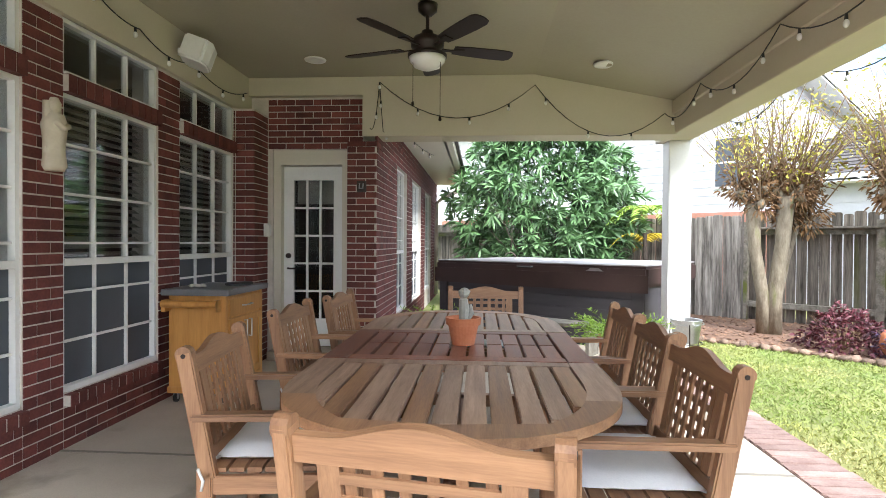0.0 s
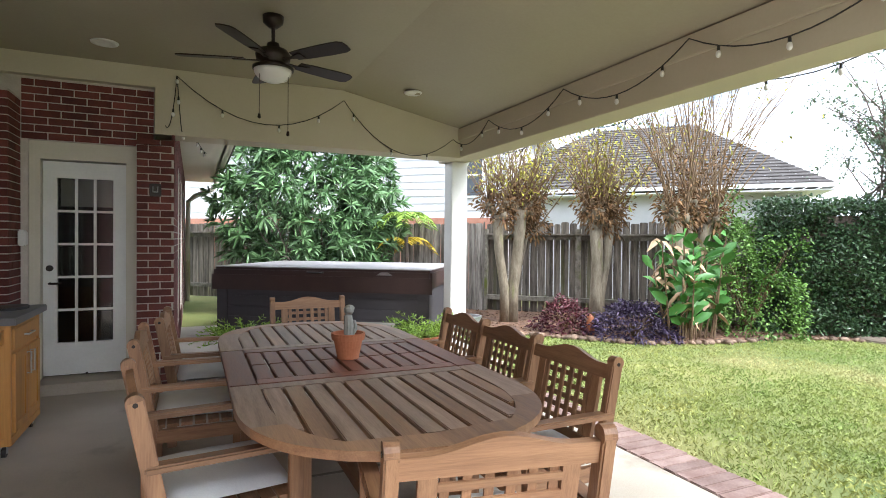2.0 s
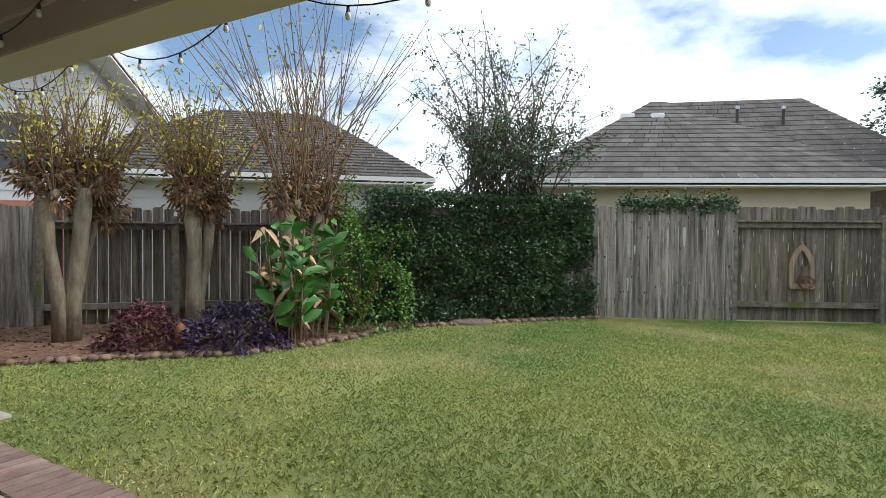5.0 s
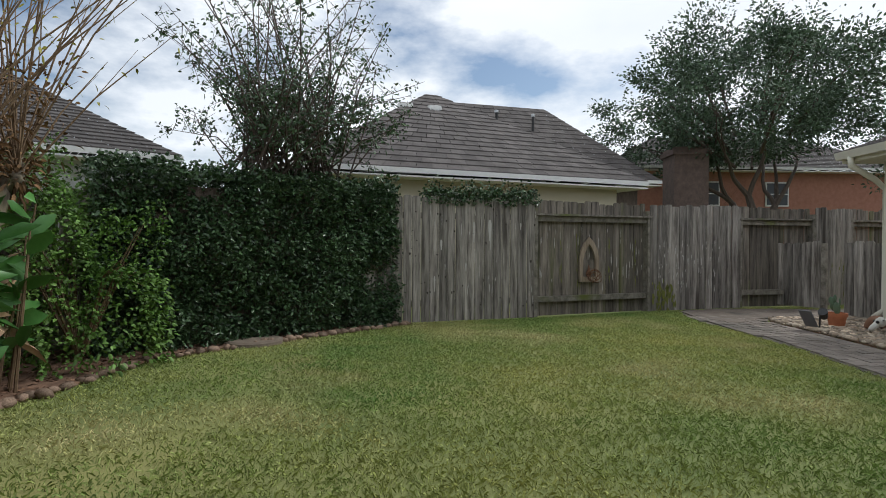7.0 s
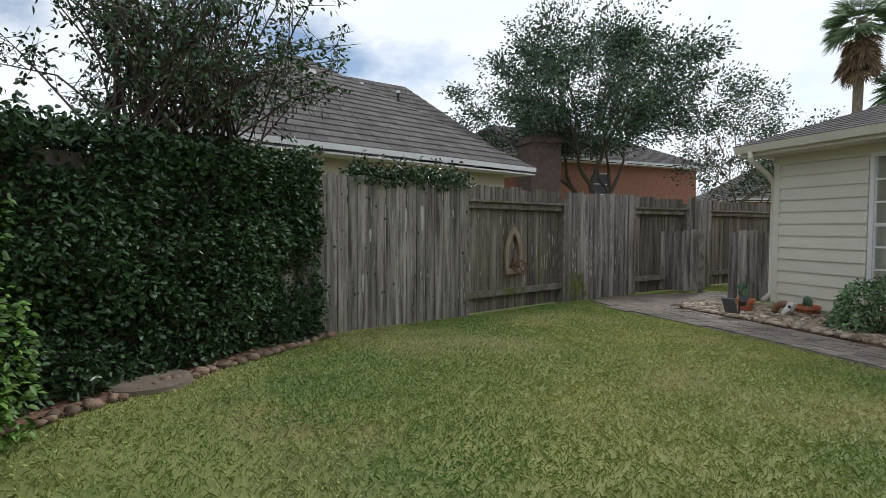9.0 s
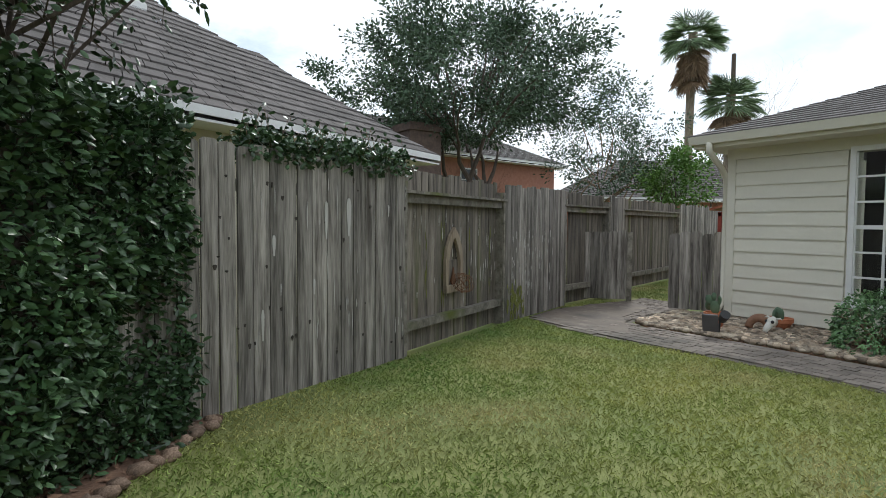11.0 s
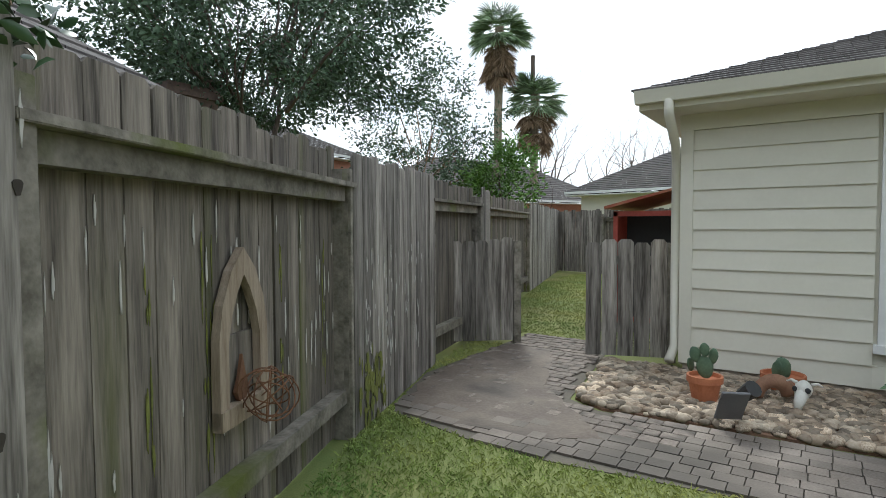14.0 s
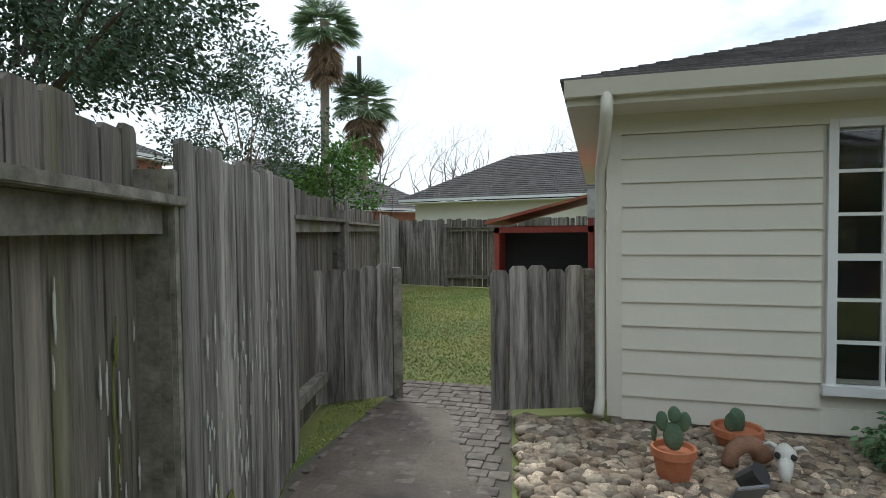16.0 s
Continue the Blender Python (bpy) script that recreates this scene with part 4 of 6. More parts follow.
for s0, s1, hy in ((-0.31, -0.004, -0.045), (0.004, 0.31, 0.045)):
    dd = part("cabinet_door", Shape().box(0.226, 0.24, s0, s1, 0.17, 0.68), OAK, cart, bevel=0.003)
    part("door_frame", Shape().box(0.24, 0.249, s0, s0 + 0.055, 0.17, 0.68).box(0.24, 0.249, s1 - 0.055, s1, 0.17, 0.68).box(0.24, 0.249, s0 + 0.055, s1 - 0.055, 0.17, 0.225).box(0.24, 0.249, s0 + 0.055, s1 - 0.055, 0.625, 0.68), OAK, dd)
    part("handle", Shape().tube([(0.249, hy, 0.5), (0.274, hy, 0.495), (0.274, hy, 0.645), (0.249, hy, 0.64)], 0.006, 8), STEEL, dd, "brushed metal bar handle")
part("towel_rail", Shape().tube([(-0.24, -0.43, 0.81), (0.2, -0.43, 0.81)], 0.028, 12).box(-0.24, -0.21, -0.44, -0.35, 0.75, 0.84).box(0.17, 0.2, -0.44, -0.35, 0.75, 0.84), OAK, cart, bevel=0.0)
for x in (-0.19, 0.19):
    for y in (-0.31, 0.31):
        w = part("castor", Shape().tube([(x - 0.012, y, 0.052), (x + 0.012, y, 0.052)], 0.032, 14), BLACK, cart, "black castor wheel")
        part("fork", Shape().box(x - 0.018, x - 0.013, y - 0.012, y + 0.012, 0.045, 0.1).box(x + 0.013, x + 0.018, y - 0.012, y + 0.012, 0.045, 0.1), STEEL, w)
solid("serving_tray", Shape().prism([(0.12 * math.cos(a) * 0.9, 0.16 * math.sin(a)) for a in [i * math.pi / 8 for i in range(16)]], 0, 0.018), BLACK, "black dish on the grey worktop", "dish", at=(-2.35, 4.55, 0.92), bevel=0.004)
sc = Shape()
for i in range(4):
    sc.blob((0.03 * i - 0.04, 0.02 * (i % 2), 0.014), 0.02, i, 0.2, 8, (1.2, 1, 0.7))
solid("seashells", sc, BONE, "pale shells lying on the grey worktop", "shells", at=(-2.55, 4.2, 0.92), smooth=True)

tp = thing("table_planter", "terracotta pot with a grey cactus on the table", "plant pot", (-0.34, 2.93, 0.735))
part("pot", Shape().lathe([(0.001, 0), (0.062, 0), (0.085, 0.11), (0.096, 0.112), (0.1, 0.15), (0.088, 0.15), (0.082, 0.125), (0.001, 0.125)], n=28), TERRA, tp, smooth=False)
part("cactus", Shape().tube([(0, 0, 0.12), (0.004, 0, 0.19), (0.0, 0, 0.25), (0.002, 0, 0.262)], [0.026, 0.03, 0.024, 0.01], 9).blob((0.004, 0, 0.285), 0.032, 2, 0.1).tube([(0.02, 0, 0.13), (0.045, 0.01, 0.17), (0.04, 0.01, 0.22)], [0.012, 0.015, 0.008], 7), GREYC, tp, "grey cactus")

# hot tub
TA = -34.2
tub = thing("hot_tub", "dark grey hot tub with a brown vinyl cover", "hot tub", (-0.92, 8.17, 0), TA)
TL, TD = 3.15, 2.2
part("skirt", Shape().box(0.06, TL - 0.06, 0.06, TD - 0.06, 0.02, 0.78), TUBW, tub)
for j in range(5):
    part("panel_board", Shape().box(0.2, TL - 0.2, 0.045, 0.06, 0.06 + j * 0.145, 0.06 + j * 0.145 + 0.138), TUBW, tub, bevel=0.004)
for x in (0.04, TL - 0.2):
    part("corner_panel", Shape().box(x, x + 0.155, 0.035, 0.2, 0.02, 0.78), TUBW, tub, bevel=0.01)
cover = part("cover", Shape().box(0, TL, 0, TD, 0.78, 1.03), TUBC, tub, "brown vinyl cover", bevel=0.03)
part("cover_top", Shape().box(0.02, TL - 0.02, 0.02, TD - 0.02, 1.031, 1.045), TUBT, cover, "paler top of the cover")
part("skirt_flap", Shape().box(-0.008, TL + 0.008, -0.012, 0.0, 0.72, 0.93), TUBC, cover)
part("handle", Shape().tube([(1.42, -0.012, 0.985), (1.43, -0.04, 0.98), (1.64, -0.04, 0.98), (1.65, -0.012, 0.985)], 0.012, 8), BLACK, cover, "black strap handle")
part("badge", Shape().prism([(2.4, 0.96), (2.62, 0.96), (2.56, 1.0), (2.46, 1.0)], 0.0, 0.004, pose(0, -0.012, 0, 90)), STEEL, cover, "silver badge")
stp = thing("tub_step", "weathered grey wooden step before the hot tub", "step", (0.75, 6.45, 0), TA)
part("tread", Shape().box(-0.4, 0.4, -0.16, 0.16, 0.34, 0.38), RAIL, stp, bevel=0.005)
for x in (-0.36, 0.32):
    part("side", Shape().box(x, x + 0.04, -0.14, 0.14, 0.02, 0.34), RAIL, stp)


def fern(at, r, h):
    f = thing("fern_planter", "feathery bright green fern in a clay pot", "potted plant", at, group="fern planters on the patio")
    part("pot", Shape().lathe([(0.001, 0.02), (0.13, 0.02), (0.17, h), (0.185, h), (0.185, h + 0.04), (0.15, h + 0.04), (0.14, h), (0.001, h)], n=22), TERRA, f)
    P, D = [], []
    for k in range(70):
        a, up = rnd(0, 6.28), rnd(0.35, 1.2)
        d = Vector((math.cos(a), math.sin(a), up)).normalized()
        L = r * rnd(0.7, 1.2)
        for j in range(26):
            t = j / 25
            q = Vector((0, 0, h)) + d * L * t + Vector((0, 0, -0.35 * L * t * t))
            P.append(q)
            D.append(Vector((rnd(-1, 1), rnd(-1, 1), rnd(-0.4, 0.8))) + d * 0.8)
    leaves("foliage", P, D, 0.06, 0.012, FERN, f)


fern((1.0, 4.95, 0), 0.5, 0.42)
fern((-0.72, 5.35, 0), 0.5, 0.42)
bk = thing("steel_bucket", "galvanised bucket on a wire stand by the post", "bucket", (1.84, 5.62, 0))
part("pail", Shape().lathe([(0.001, 0.3), (0.115, 0.3), (0.15, 0.53), (0.158, 0.535), (0.15, 0.54), (0.143, 0.53), (0.11, 0.32), (0.001, 0.32)], n=28), STEEL, bk, smooth=True)
part("bail", Shape().tube([(-0.155, 0, 0.52), (-0.15, -0.08, 0.5), (0, -0.165, 0.47), (0.15, -0.08, 0.5), (0.155, 0, 0.52)], 0.004, 6), STEEL, bk)
for k in range(3):
    a = k * 2.094 + 0.4
    part("stand_leg", Shape().tube([(0.155 * math.cos(a), 0.155 * math.sin(a), 0.5), (0.17 * math.cos(a), 0.17 * math.sin(a), 0.02)], 0.006, 6), BRONZE, bk)
part("stand_ring", Shape().tube([(0.16 * math.cos(i * math.pi / 10), 0.16 * math.sin(i * math.pi / 10), 0.3) for i in range(21)], 0.005, 6), BRONZE, bk)

wd = thing("wing_downspout", "white downspout bending under the wing eave", "downspout", (-0.72, 12.6, 0))
part("pipe", Shape().tube([(0, 0, 2.73), (0, 0, 2.6), (-0.08, 0, 2.48), (-0.42, 0, 2.32), (-0.55, 0, 2.2), (-0.56, 0, 0.1)], 0.05, 8), TRIM, wd, smooth=True)


# ---- string lights ----
def strand(name, peaks, sag, label, step=0.42, bulbs=True):
    s = thing(name, label, "string lights")
    wire, seen_at = [], 0.0
    pts = []
    for a, b in zip(peaks, peaks[1:]):
        a, b = Vector(a), Vector(b)
        n = 12
        for k in range(n):
            t = k / n
            pts.append(a.lerp(b, t) + Vector((0, 0, -sag * min(1.0, (b - a).length) * 4 * t * (1 - t))))
    pts.append(Vector(peaks[-1]))
    part("wire", Shape().tube(pts, 0.0045, 5), BLACK, s, "thin black cable")
    d = 0.2
    q = 0.72
    for a, b in zip(pts, pts[1:]):
        d += (b - a).length
        if bulbs and d > step:
            d = 0
            sk = part("socket", Shape().tube([a, a - Vector((0, 0, 0.045 * q))], [0.011 * q, 0.014 * q], 8), BLACK, s)
            part("bulb", Shape().lathe([(r * q, z * q) for r, z in ((0.001, -0.105), (0.014, -0.098), (0.022, -0.08), (0.02, -0.06), (0.012, -0.0455), (0.001, -0.0455))], a, 10), LAMPW, sk, "clear bulb", smooth=True)
    return s


strand("string_lights", [(-1.42, 5.62, 2.5), (-1.32, 5.62, 2.98), (0.3, 5.62, 2.93), (1.6, 5.62, 2.62)], 0.36, "black string lights swagged along the cream beam")
strand("string_lights", [(-1.32, 5.62, 2.98), (-1.28, 5.62, 2.46), (-1.2, 6.4, 2.66), (-1.0, 8.6, 2.68)], 0.05, "black string lights running along the wing eave")
strand("string_lights", [(WX + 0.04, 1.0, 2.96), (WX + 0.04, 3.1, 3.0), (WX + 0.04, 3.75, 2.84), (WX + 0.04, 4.5, 2.84), (WX + 0.06, 5.55, 2.86)], 0.1, "black string lights pinned along the house wall")
strand("string_lights", [(1.6, 5.6, 2.62), (1.68, 4.9, 2.72), (1.68, 3.6, 2.73), (1.68, 2.3, 2.73), (1.68, 1.0, 2.73), (1.68, -0.4, 2.73)], 0.2, "black string lights swagged along the porch beam")
strand("string_lights", [(2.37, 6.3, 2.817), (2.37, 4.6, 2.817), (2.37, 2.9, 2.817), (2.37, 1.0, 2.817), (2.37, -0.5, 2.817)], 0.3, "black string lights hung under the porch gutter")


# ---- fence arch, garden things by the outbuilding ----
def along(a, b, t, off, z):
    d = Vector((b[0] - a[0], b[1] - a[1], 0))
    n = Vector((d.y, -d.x, 0)).normalized()
    return Vector((a[0], a[1], z)) + d * t + n * off


fa, fb = SIDE[1], SIDE[2]
arch = thing("arch_plaque", "peeling pointed wooden arch frame hung on the fence", "wall decoration", along(fa, fb, 0.472, -0.062, 0), math.degrees(math.atan2(fb[1] - fa[1], fb[0] - fa[0])))
OLDW = mat("peeling_wood", (0.2, 0.15, 0.1), (0.38, 0.31, 0.24), 0.9, 4, 0.5, 30, GRAIN_Z)
prof = [(0.2, 0.58), (0.2, 0.95), (0.17, 1.1), (0.1, 1.24), (0.0, 1.34)]
inn = [(0.13, 0.65), (0.13, 0.93), (0.1, 1.05), (0.05, 1.15), (0.0, 1.22)]
for sx in (-1, 1):
    s = Shape()
    for (a, b, c, d) in zip(prof, prof[1:], inn[1:], inn):
        s.add([(sx * x, y, z) for y in (-0.01, -0.05) for x, z in (a, b, c, d)], [(0, 1, 2, 3), (7, 6, 5, 4), (0, 4, 5, 1), (1, 5, 6, 2), (2, 6, 7, 3), (3, 7, 4, 0)])
    part("arch_side", s, OLDW, arch)
part("arch_sill", Shape().box(-0.2, 0.2, -0.06, -0.01, 0.57, 0.655), OLDW, arch)
part("arch_back", Shape().box(-0.13, 0.13, -0.005, 0.012, 0.65, 0.95), FENCED, arch)
ws = Shape()
random.seed(5)
for k in range(9):
    ax = Vector((rnd(-1, 1), rnd(-1, 1), rnd(-1, 1))).normalized()
    u = ax.orthogonal().normalized()
    v = ax.cross(u)
    rr = rnd(0.09, 0.15)
    ws.tube([Vector((0.02, -0.15, 0.68)) + rr * (math.cos(t) * u + math.sin(t) * v * 0.8) for t in [i * math.pi / 10 for i in range(21)]], 0.0035, 5)
tagged(part("wire_ball", ws, RUST, arch, "rusted tangle of wire"), kind="stuff")
part("leaf_ornament", Shape().prism([(0, 0.6), (0.05, 0.7), (0.02, 0.78), (0, 0.86), (-0.03, 0.76), (-0.06, 0.7)], 0.02, 0.035, pose(0, 0, 0, 90)), RUST, arch, "rusted metal leaf")
for x, y, z in ((9.8, -3.47, 0.0), (9.3, -4.12, 0.0)):
    big = x > 9.5
    p = thing("cactus_pot", "terracotta pot with prickly pear pads" if big else "wide terracotta bowl with a low cactus", "potted cactus", (x, y, 0.04))
    r, h = (0.135, 0.2) if big else (0.17, 0.14)
    part("pot", Shape().lathe([(0.001, 0), (r * 0.68, 0), (r * 0.9, h - 0.05), (r, h - 0.05), (r, h), (r * 0.88, h), (r * 0.84, h - 0.03), (0.001, h - 0.03)], n=24), TERRA, p)
    pads = [(0.0, 0.0, h + 0.08, 0.1, 10), (0.08, 0.02, h + 0.2, 0.075, 40), (-0.07, 0.0, h + 0.2, 0.07, -30), (0.13, -0.03, h + 0.08, 0.07, 70), (0.0, 0.03, h + 0.26, 0.06, 0)] if big else [(0, 0, h + 0.06, 0.1, 20), (0.05, 0.03, h + 0.05, 0.08, -40)]
    for px, py, pz, pr, rot in pads:
        part("pad", Shape().blob((0, 0, 0), pr * 0.8, 1, 0.05, 12, (0.8, 0.22, 1.15)), CACTUS, p, smooth=True).matrix_local = pose(px * 0.85, py, h + (pz - h) * 0.8, 0, rot * 0.5, rot)
sk = Shape().blob((0, 0.02, 0.12), 0.085, 3, 0.1, 10, (0.9, 1.0, 1.0)).tube([(0, 0.05, 0.1), (0, 0.14, 0.02), (0, 0.17, -0.03)], [0.06, 0.045, 0.03], 8)
skull = solid("animal_skull", sk, BONE, "bleached animal skull on the river stones", "skull", at=(9.14, -3.62, 0.1), rz=-15, smooth=True)
skull.scale = (0.8, 0.8, 0.8)
for sx in (-1, 1):
    # no hollow is cut; a dark blob paints the socket's shade
    part("eye_socket", Shape().blob((sx * 0.052, 0.075, 0.13), 0.026, 1, 0.1, 8), SHADE, skull, "eye socket, its shaded hollow painted as a dark blob")
    part("horn", Shape().tube([(sx * 0.06, 0.0, 0.17), (sx * 0.11, -0.01, 0.19), (sx * 0.15, 0.0, 0.17)], [0.02, 0.014, 0.005], 7), BONE, skull, "short pale horn", smooth=True)
cu = Shape().tube([(0.16 * math.cos(a) - 0.0, 0, 0.05 + 0.19 * math.sin(a)) for a in [0.1 + 2.7 * i / 12 for i in range(13)]], [0.06 + 0.025 * i / 12 for i in range(13)], 12)
solid("clay_drainpipe", cu, mat("brown_clay", (0.2, 0.1, 0.06), (0.32, 0.18, 0.11), 0.8, 8, 0.3, 50), "curved brown clay pipe on the stones", "pipe", at=(9.34, -3.7, 0.03), rz=20, smooth=True).scale = (0.75, 0.75, 0.75)
sl = thing("solar_spotlight", "black solar spotlight tilted on the stones", "garden light", (9.53, -3.03, 0.02), 25)
part("solar_panel", Shape().box(-0.09, 0.09, -0.01, 0.01, -0.14, 0.14, pose(0.06, 0.1, 0.17, -35)), SLATE, sl, "grey solar panel", bevel=0.004)
part("lamp_head", Shape().tube([(-0.06, -0.05, 0.2), (-0.1, 0.04, 0.28)], [0.05, 0.06], 12), BLACK, sl)
part("stake", Shape().tube([(-0.03, 0, 0.0), (-0.04, 0, 0.22)], 0.012, 8), BLACK, sl)
mh = thing("manhole_cover", "round brown cover set in the lawn", "manhole cover", (8.19, 4.46, 0))
part("lid", Shape().lathe([(0.001, 0.06), (0.3, 0.055), (0.35, 0.04), (0.36, 0.0), (0.001, 0.0)], n=30), mat("rusty_concrete", (0.13, 0.1, 0.075), (0.2, 0.16, 0.12), 0.9, 8, 0.4, 50), mh)
shed = thing("red_shed", "small red-framed shed with a sloping rusty roof", "shed", (0, 0, 0))
part("frame", Shape().box(10.3, 10.36, -6.5, -6.44, 0, 1.75).box(11.4, 11.46, -6.5, -6.44, 0, 1.62).box(10.3, 11.46, -6.5, -6.44, 1.56, 1.63).box(10.3, 11.46, -6.5, -6.44, 0.1, 0.16), REDP, shed)
part("wall", Shape().box(10.3, 11.46, -8.0, -7.9, 0, 1.65).box(11.4, 11.44, -7.9, -6.5, 0, 1.6), REDP, shed)
# near-black panel inside the frame: the shed's inner shade as colour
part("dark_opening", Shape().box(10.36, 11.4, -7.0, -6.9, 0.1, 1.58), SHADE, shed)
part("roof", Shape().add([(10.2, -6.3, 2.0), (11.55, -6.3, 1.66), (11.55, -8.1, 1.66), (10.2, -8.1, 2.0), (10.2, -6.3, 2.03), (11.55, -6.3, 1.7), (11.55, -8.1, 1.7), (10.2, -8.1, 2.03)], [(0, 3, 2, 1), (4, 5, 6, 7), (0, 1, 5, 4), (1, 2, 6, 5), (2, 3, 7, 6), (3, 0, 4, 7)]), mat("rusty_red_tin", (0.3, 0.06, 0.035), (0.42, 0.2, 0.1), 0.55, 3, 0.1, 30), shed)
mb = thing("wall_meter", "grey utility box on the outbuilding side", "meter", (GX + 0.06, -5.6, 1.85))
part("box", Shape().box(-0.05, 0.12, -0.12, 0.12, -0.14, 0.14), STEEL, mb, bevel=0.01)


# ---- plants ----
def limb(s, p, d, length, r, depth, tips, bend=0.25, n=5, forks=None):
    """A bending, tapered limb that forks; tips collects the ends."""
    pts, rad = [Vector(p)], [r]
    d = Vector(d).normalized()
    for k in range(n):
        d = (d + Vector((rnd(-bend, bend), rnd(-bend, bend), rnd(-bend, bend) * 0.5))).normalized()
        pts.append(pts[-1] + d * length / n)
        rad.append(r * (1 - 0.55 * (k + 1) / n))
    s.tube(pts, rad, 7 if r > 0.03 else 4)
    if depth == 0:
        tips.append((pts[-1], d))
        tips.append((pts[-2], d))
        return
    for k in range(random.choice((2, 3))):
        e = (d + Vector((rnd(-0.8, 0.8), rnd(-0.8, 0.8), rnd(-0.3, 0.6)))).normalized()
        limb(forks or s, pts[-1], e, length * rnd(0.6, 0.85), rad[-1] * 0.8, depth - 1, tips, bend, 5, forks)


def crown_leaves(centres, spread, per, length, width, material, parent, name="crown", droop=0.2):
    P = np.repeat(np.array([tuple(c) for c in centres]), per, 0)
    d = unit(len(P))
    P = P + d * spread * np.random.rand(len(P), 1) ** 0.5
    return leaves(name, P, d + np.array([0, 0, 0.2]), length * np.random.uniform(0.6, 1.2, len(P)), width * np.random.uniform(0.6, 1.2, len(P)), material, parent, droop)


def pollard(at, stems, knuckle, shoots, shoot_len, spread, seed, label, gold):
    """A crape myrtle cut back to knuckles, with thin new shoots."""
    random.seed(seed), np.random.seed(seed)
    t = thing("crape_myrtle", label, "tree", at, group="pollarded trees in the bed")
    heads = []
    for dx, dy, h, r in stems:
        s = Shape()
        pts = [(dx * 0.25, dy * 0.25, 0), (dx * 0.35, dy * 0.35, h * 0.3), (dx * 0.7 + rnd(-0.04, 0.04), dy * 0.7, h * 0.65), (dx, dy, h)]
        s.tube(pts, [r * 1.25, r, r * 0.95, r * 1.15], 12)
        for k in range(7):
            a = rnd(0, 6.28)
            q = Vector((dx + 0.16 * math.cos(a), dy + 0.16 * math.sin(a), h + rnd(-0.05, 0.28)))
            s.tube([(dx, dy, h - 0.12), Vector((dx, dy, h)).lerp(q, 0.6), q], [r * 0.7, r * 0.5, r * 0.55], 8)
            s.blob(q, r * 0.75, k, 0.4, 8)
            heads.append(q)
        part("trunk", s, BARK, t, smooth=True)
    tw, tips, mids = Shape(), [], []
    for k in range(shoots):
        q = random.choice(heads)
        a = rnd(0, 6.28)
        lean = rnd(0.05, spread)
        d = Vector((math.cos(a) * lean, math.sin(a) * lean, 1)).normalized()
        L = shoot_len * rnd(0.5, 1.1)
        p1, p2 = q + d * L * 0.5, q + d * L + Vector((math.cos(a), math.sin(a), 0)) * L * 0.08
        tw.tube([q, p1, p2], [0.011, 0.008, 0.003], 4)
        e = (d + Vector((rnd(-0.6, 0.6), rnd(-0.6, 0.6), 0))).normalized()
        tw.tube([p1, p1 + e * L * 0.35], [0.006, 0.002], 3)
        tips += [p2, p1 + e * L * 0.3, p1]
        mids += [q + d * L * rnd(0.0, 0.35)]
    tagged(part("shootwork", tw, TWIG, t), kind="stuff")
    crown_leaves(mids + heads, 0.25, 14, 0.09, 0.035, DRY, t, "withered_leaves", 0.4)
    crown_leaves(heads, 0.17, 45, 0.09, 0.035, DRY, t, "clinging_leaves", 0.5)
    if gold:
        crown_leaves(tips, 0.2, gold, 0.07, 0.03, YELLOW, t, "yellow_leaves", 0.4)
    return t


pollard((3.87, 8.05, 0.03), [(-0.22, 0.05, 1.85, 0.085), (0.2, -0.05, 1.95, 0.1), (0.42, 0.1, 1.6, 0.05)], 0, 110, 1.6, 1.0, 1, "pollarded crape myrtle with forked pale trunks and yellow shoots", 5)
pollard((5.05, 7.15, 0.03), [(0.0, 0.05, 1.75, 0.1), (0.25, 0.0, 1.7, 0.07)], 0, 100, 1.7, 0.85, 2, "pollarded crape myrtle with a stout trunk and yellow shoots", 5)
pollard((6.15, 6.25, 0.03), [(-0.3, 0.0, 1.75, 0.1), (0.05, 0.1, 1.8, 0.11), (0.4, 0.0, 1.7, 0.09)], 0, 75, 3.1, 0.75, 3, "pollarded crape myrtle with long bare shoots", 2)

# evergreen with long whorled leaves behind the hot tub
random.seed(11), np.random.seed(11)
lq = thing("loquat_tree", "dense evergreen with long glossy whorled leaves", "tree", (1.0, 10.75, 0))
s, tips = Shape(), []
for k in range(6):
    limb(s, (rnd(-0.3, 0.3), rnd(-0.2, 0.2), 0), (rnd(-0.5, 0.5), rnd(-0.3, 0.3), 1), 1.3, 0.06, 2, tips)
part("trunk", s, BARKD, lq)
P, D = [], []
for k in range(1250):
    u = unit(1)[0]
    rr = rnd(0.5, 1.0)
    c = np.array([u[0] * 1.85, u[1] * 1.15, 2.05 + u[2] * 1.75]) * [rr, rr, 1] + np.random.normal(size=3) * 0.07
    out_d = np.array([u[0], u[1] * 1.3, u[2] * 0.6 + 0.35])
    for j in range(13):
        a = unit(1)[0]
        P.append(c)
        D.append(a * 0.95 + out_d * 0.55)
leaves("crown", P, D, np.random.uniform(0.18, 0.31, len(P)), np.random.uniform(0.038, 0.058, len(P)), LEAF, lq, 0.22)
bp = thing("golden_palm", "yellow-green feathery palm beside the fence", "palm", (2.75, 10.2, 0))
part("trunk", Shape().tube([(0, 0, 0), (0.03, 0, 0.8), (0, 0, 1.5)], [0.06, 0.05, 0.04], 8), BARKD, bp)
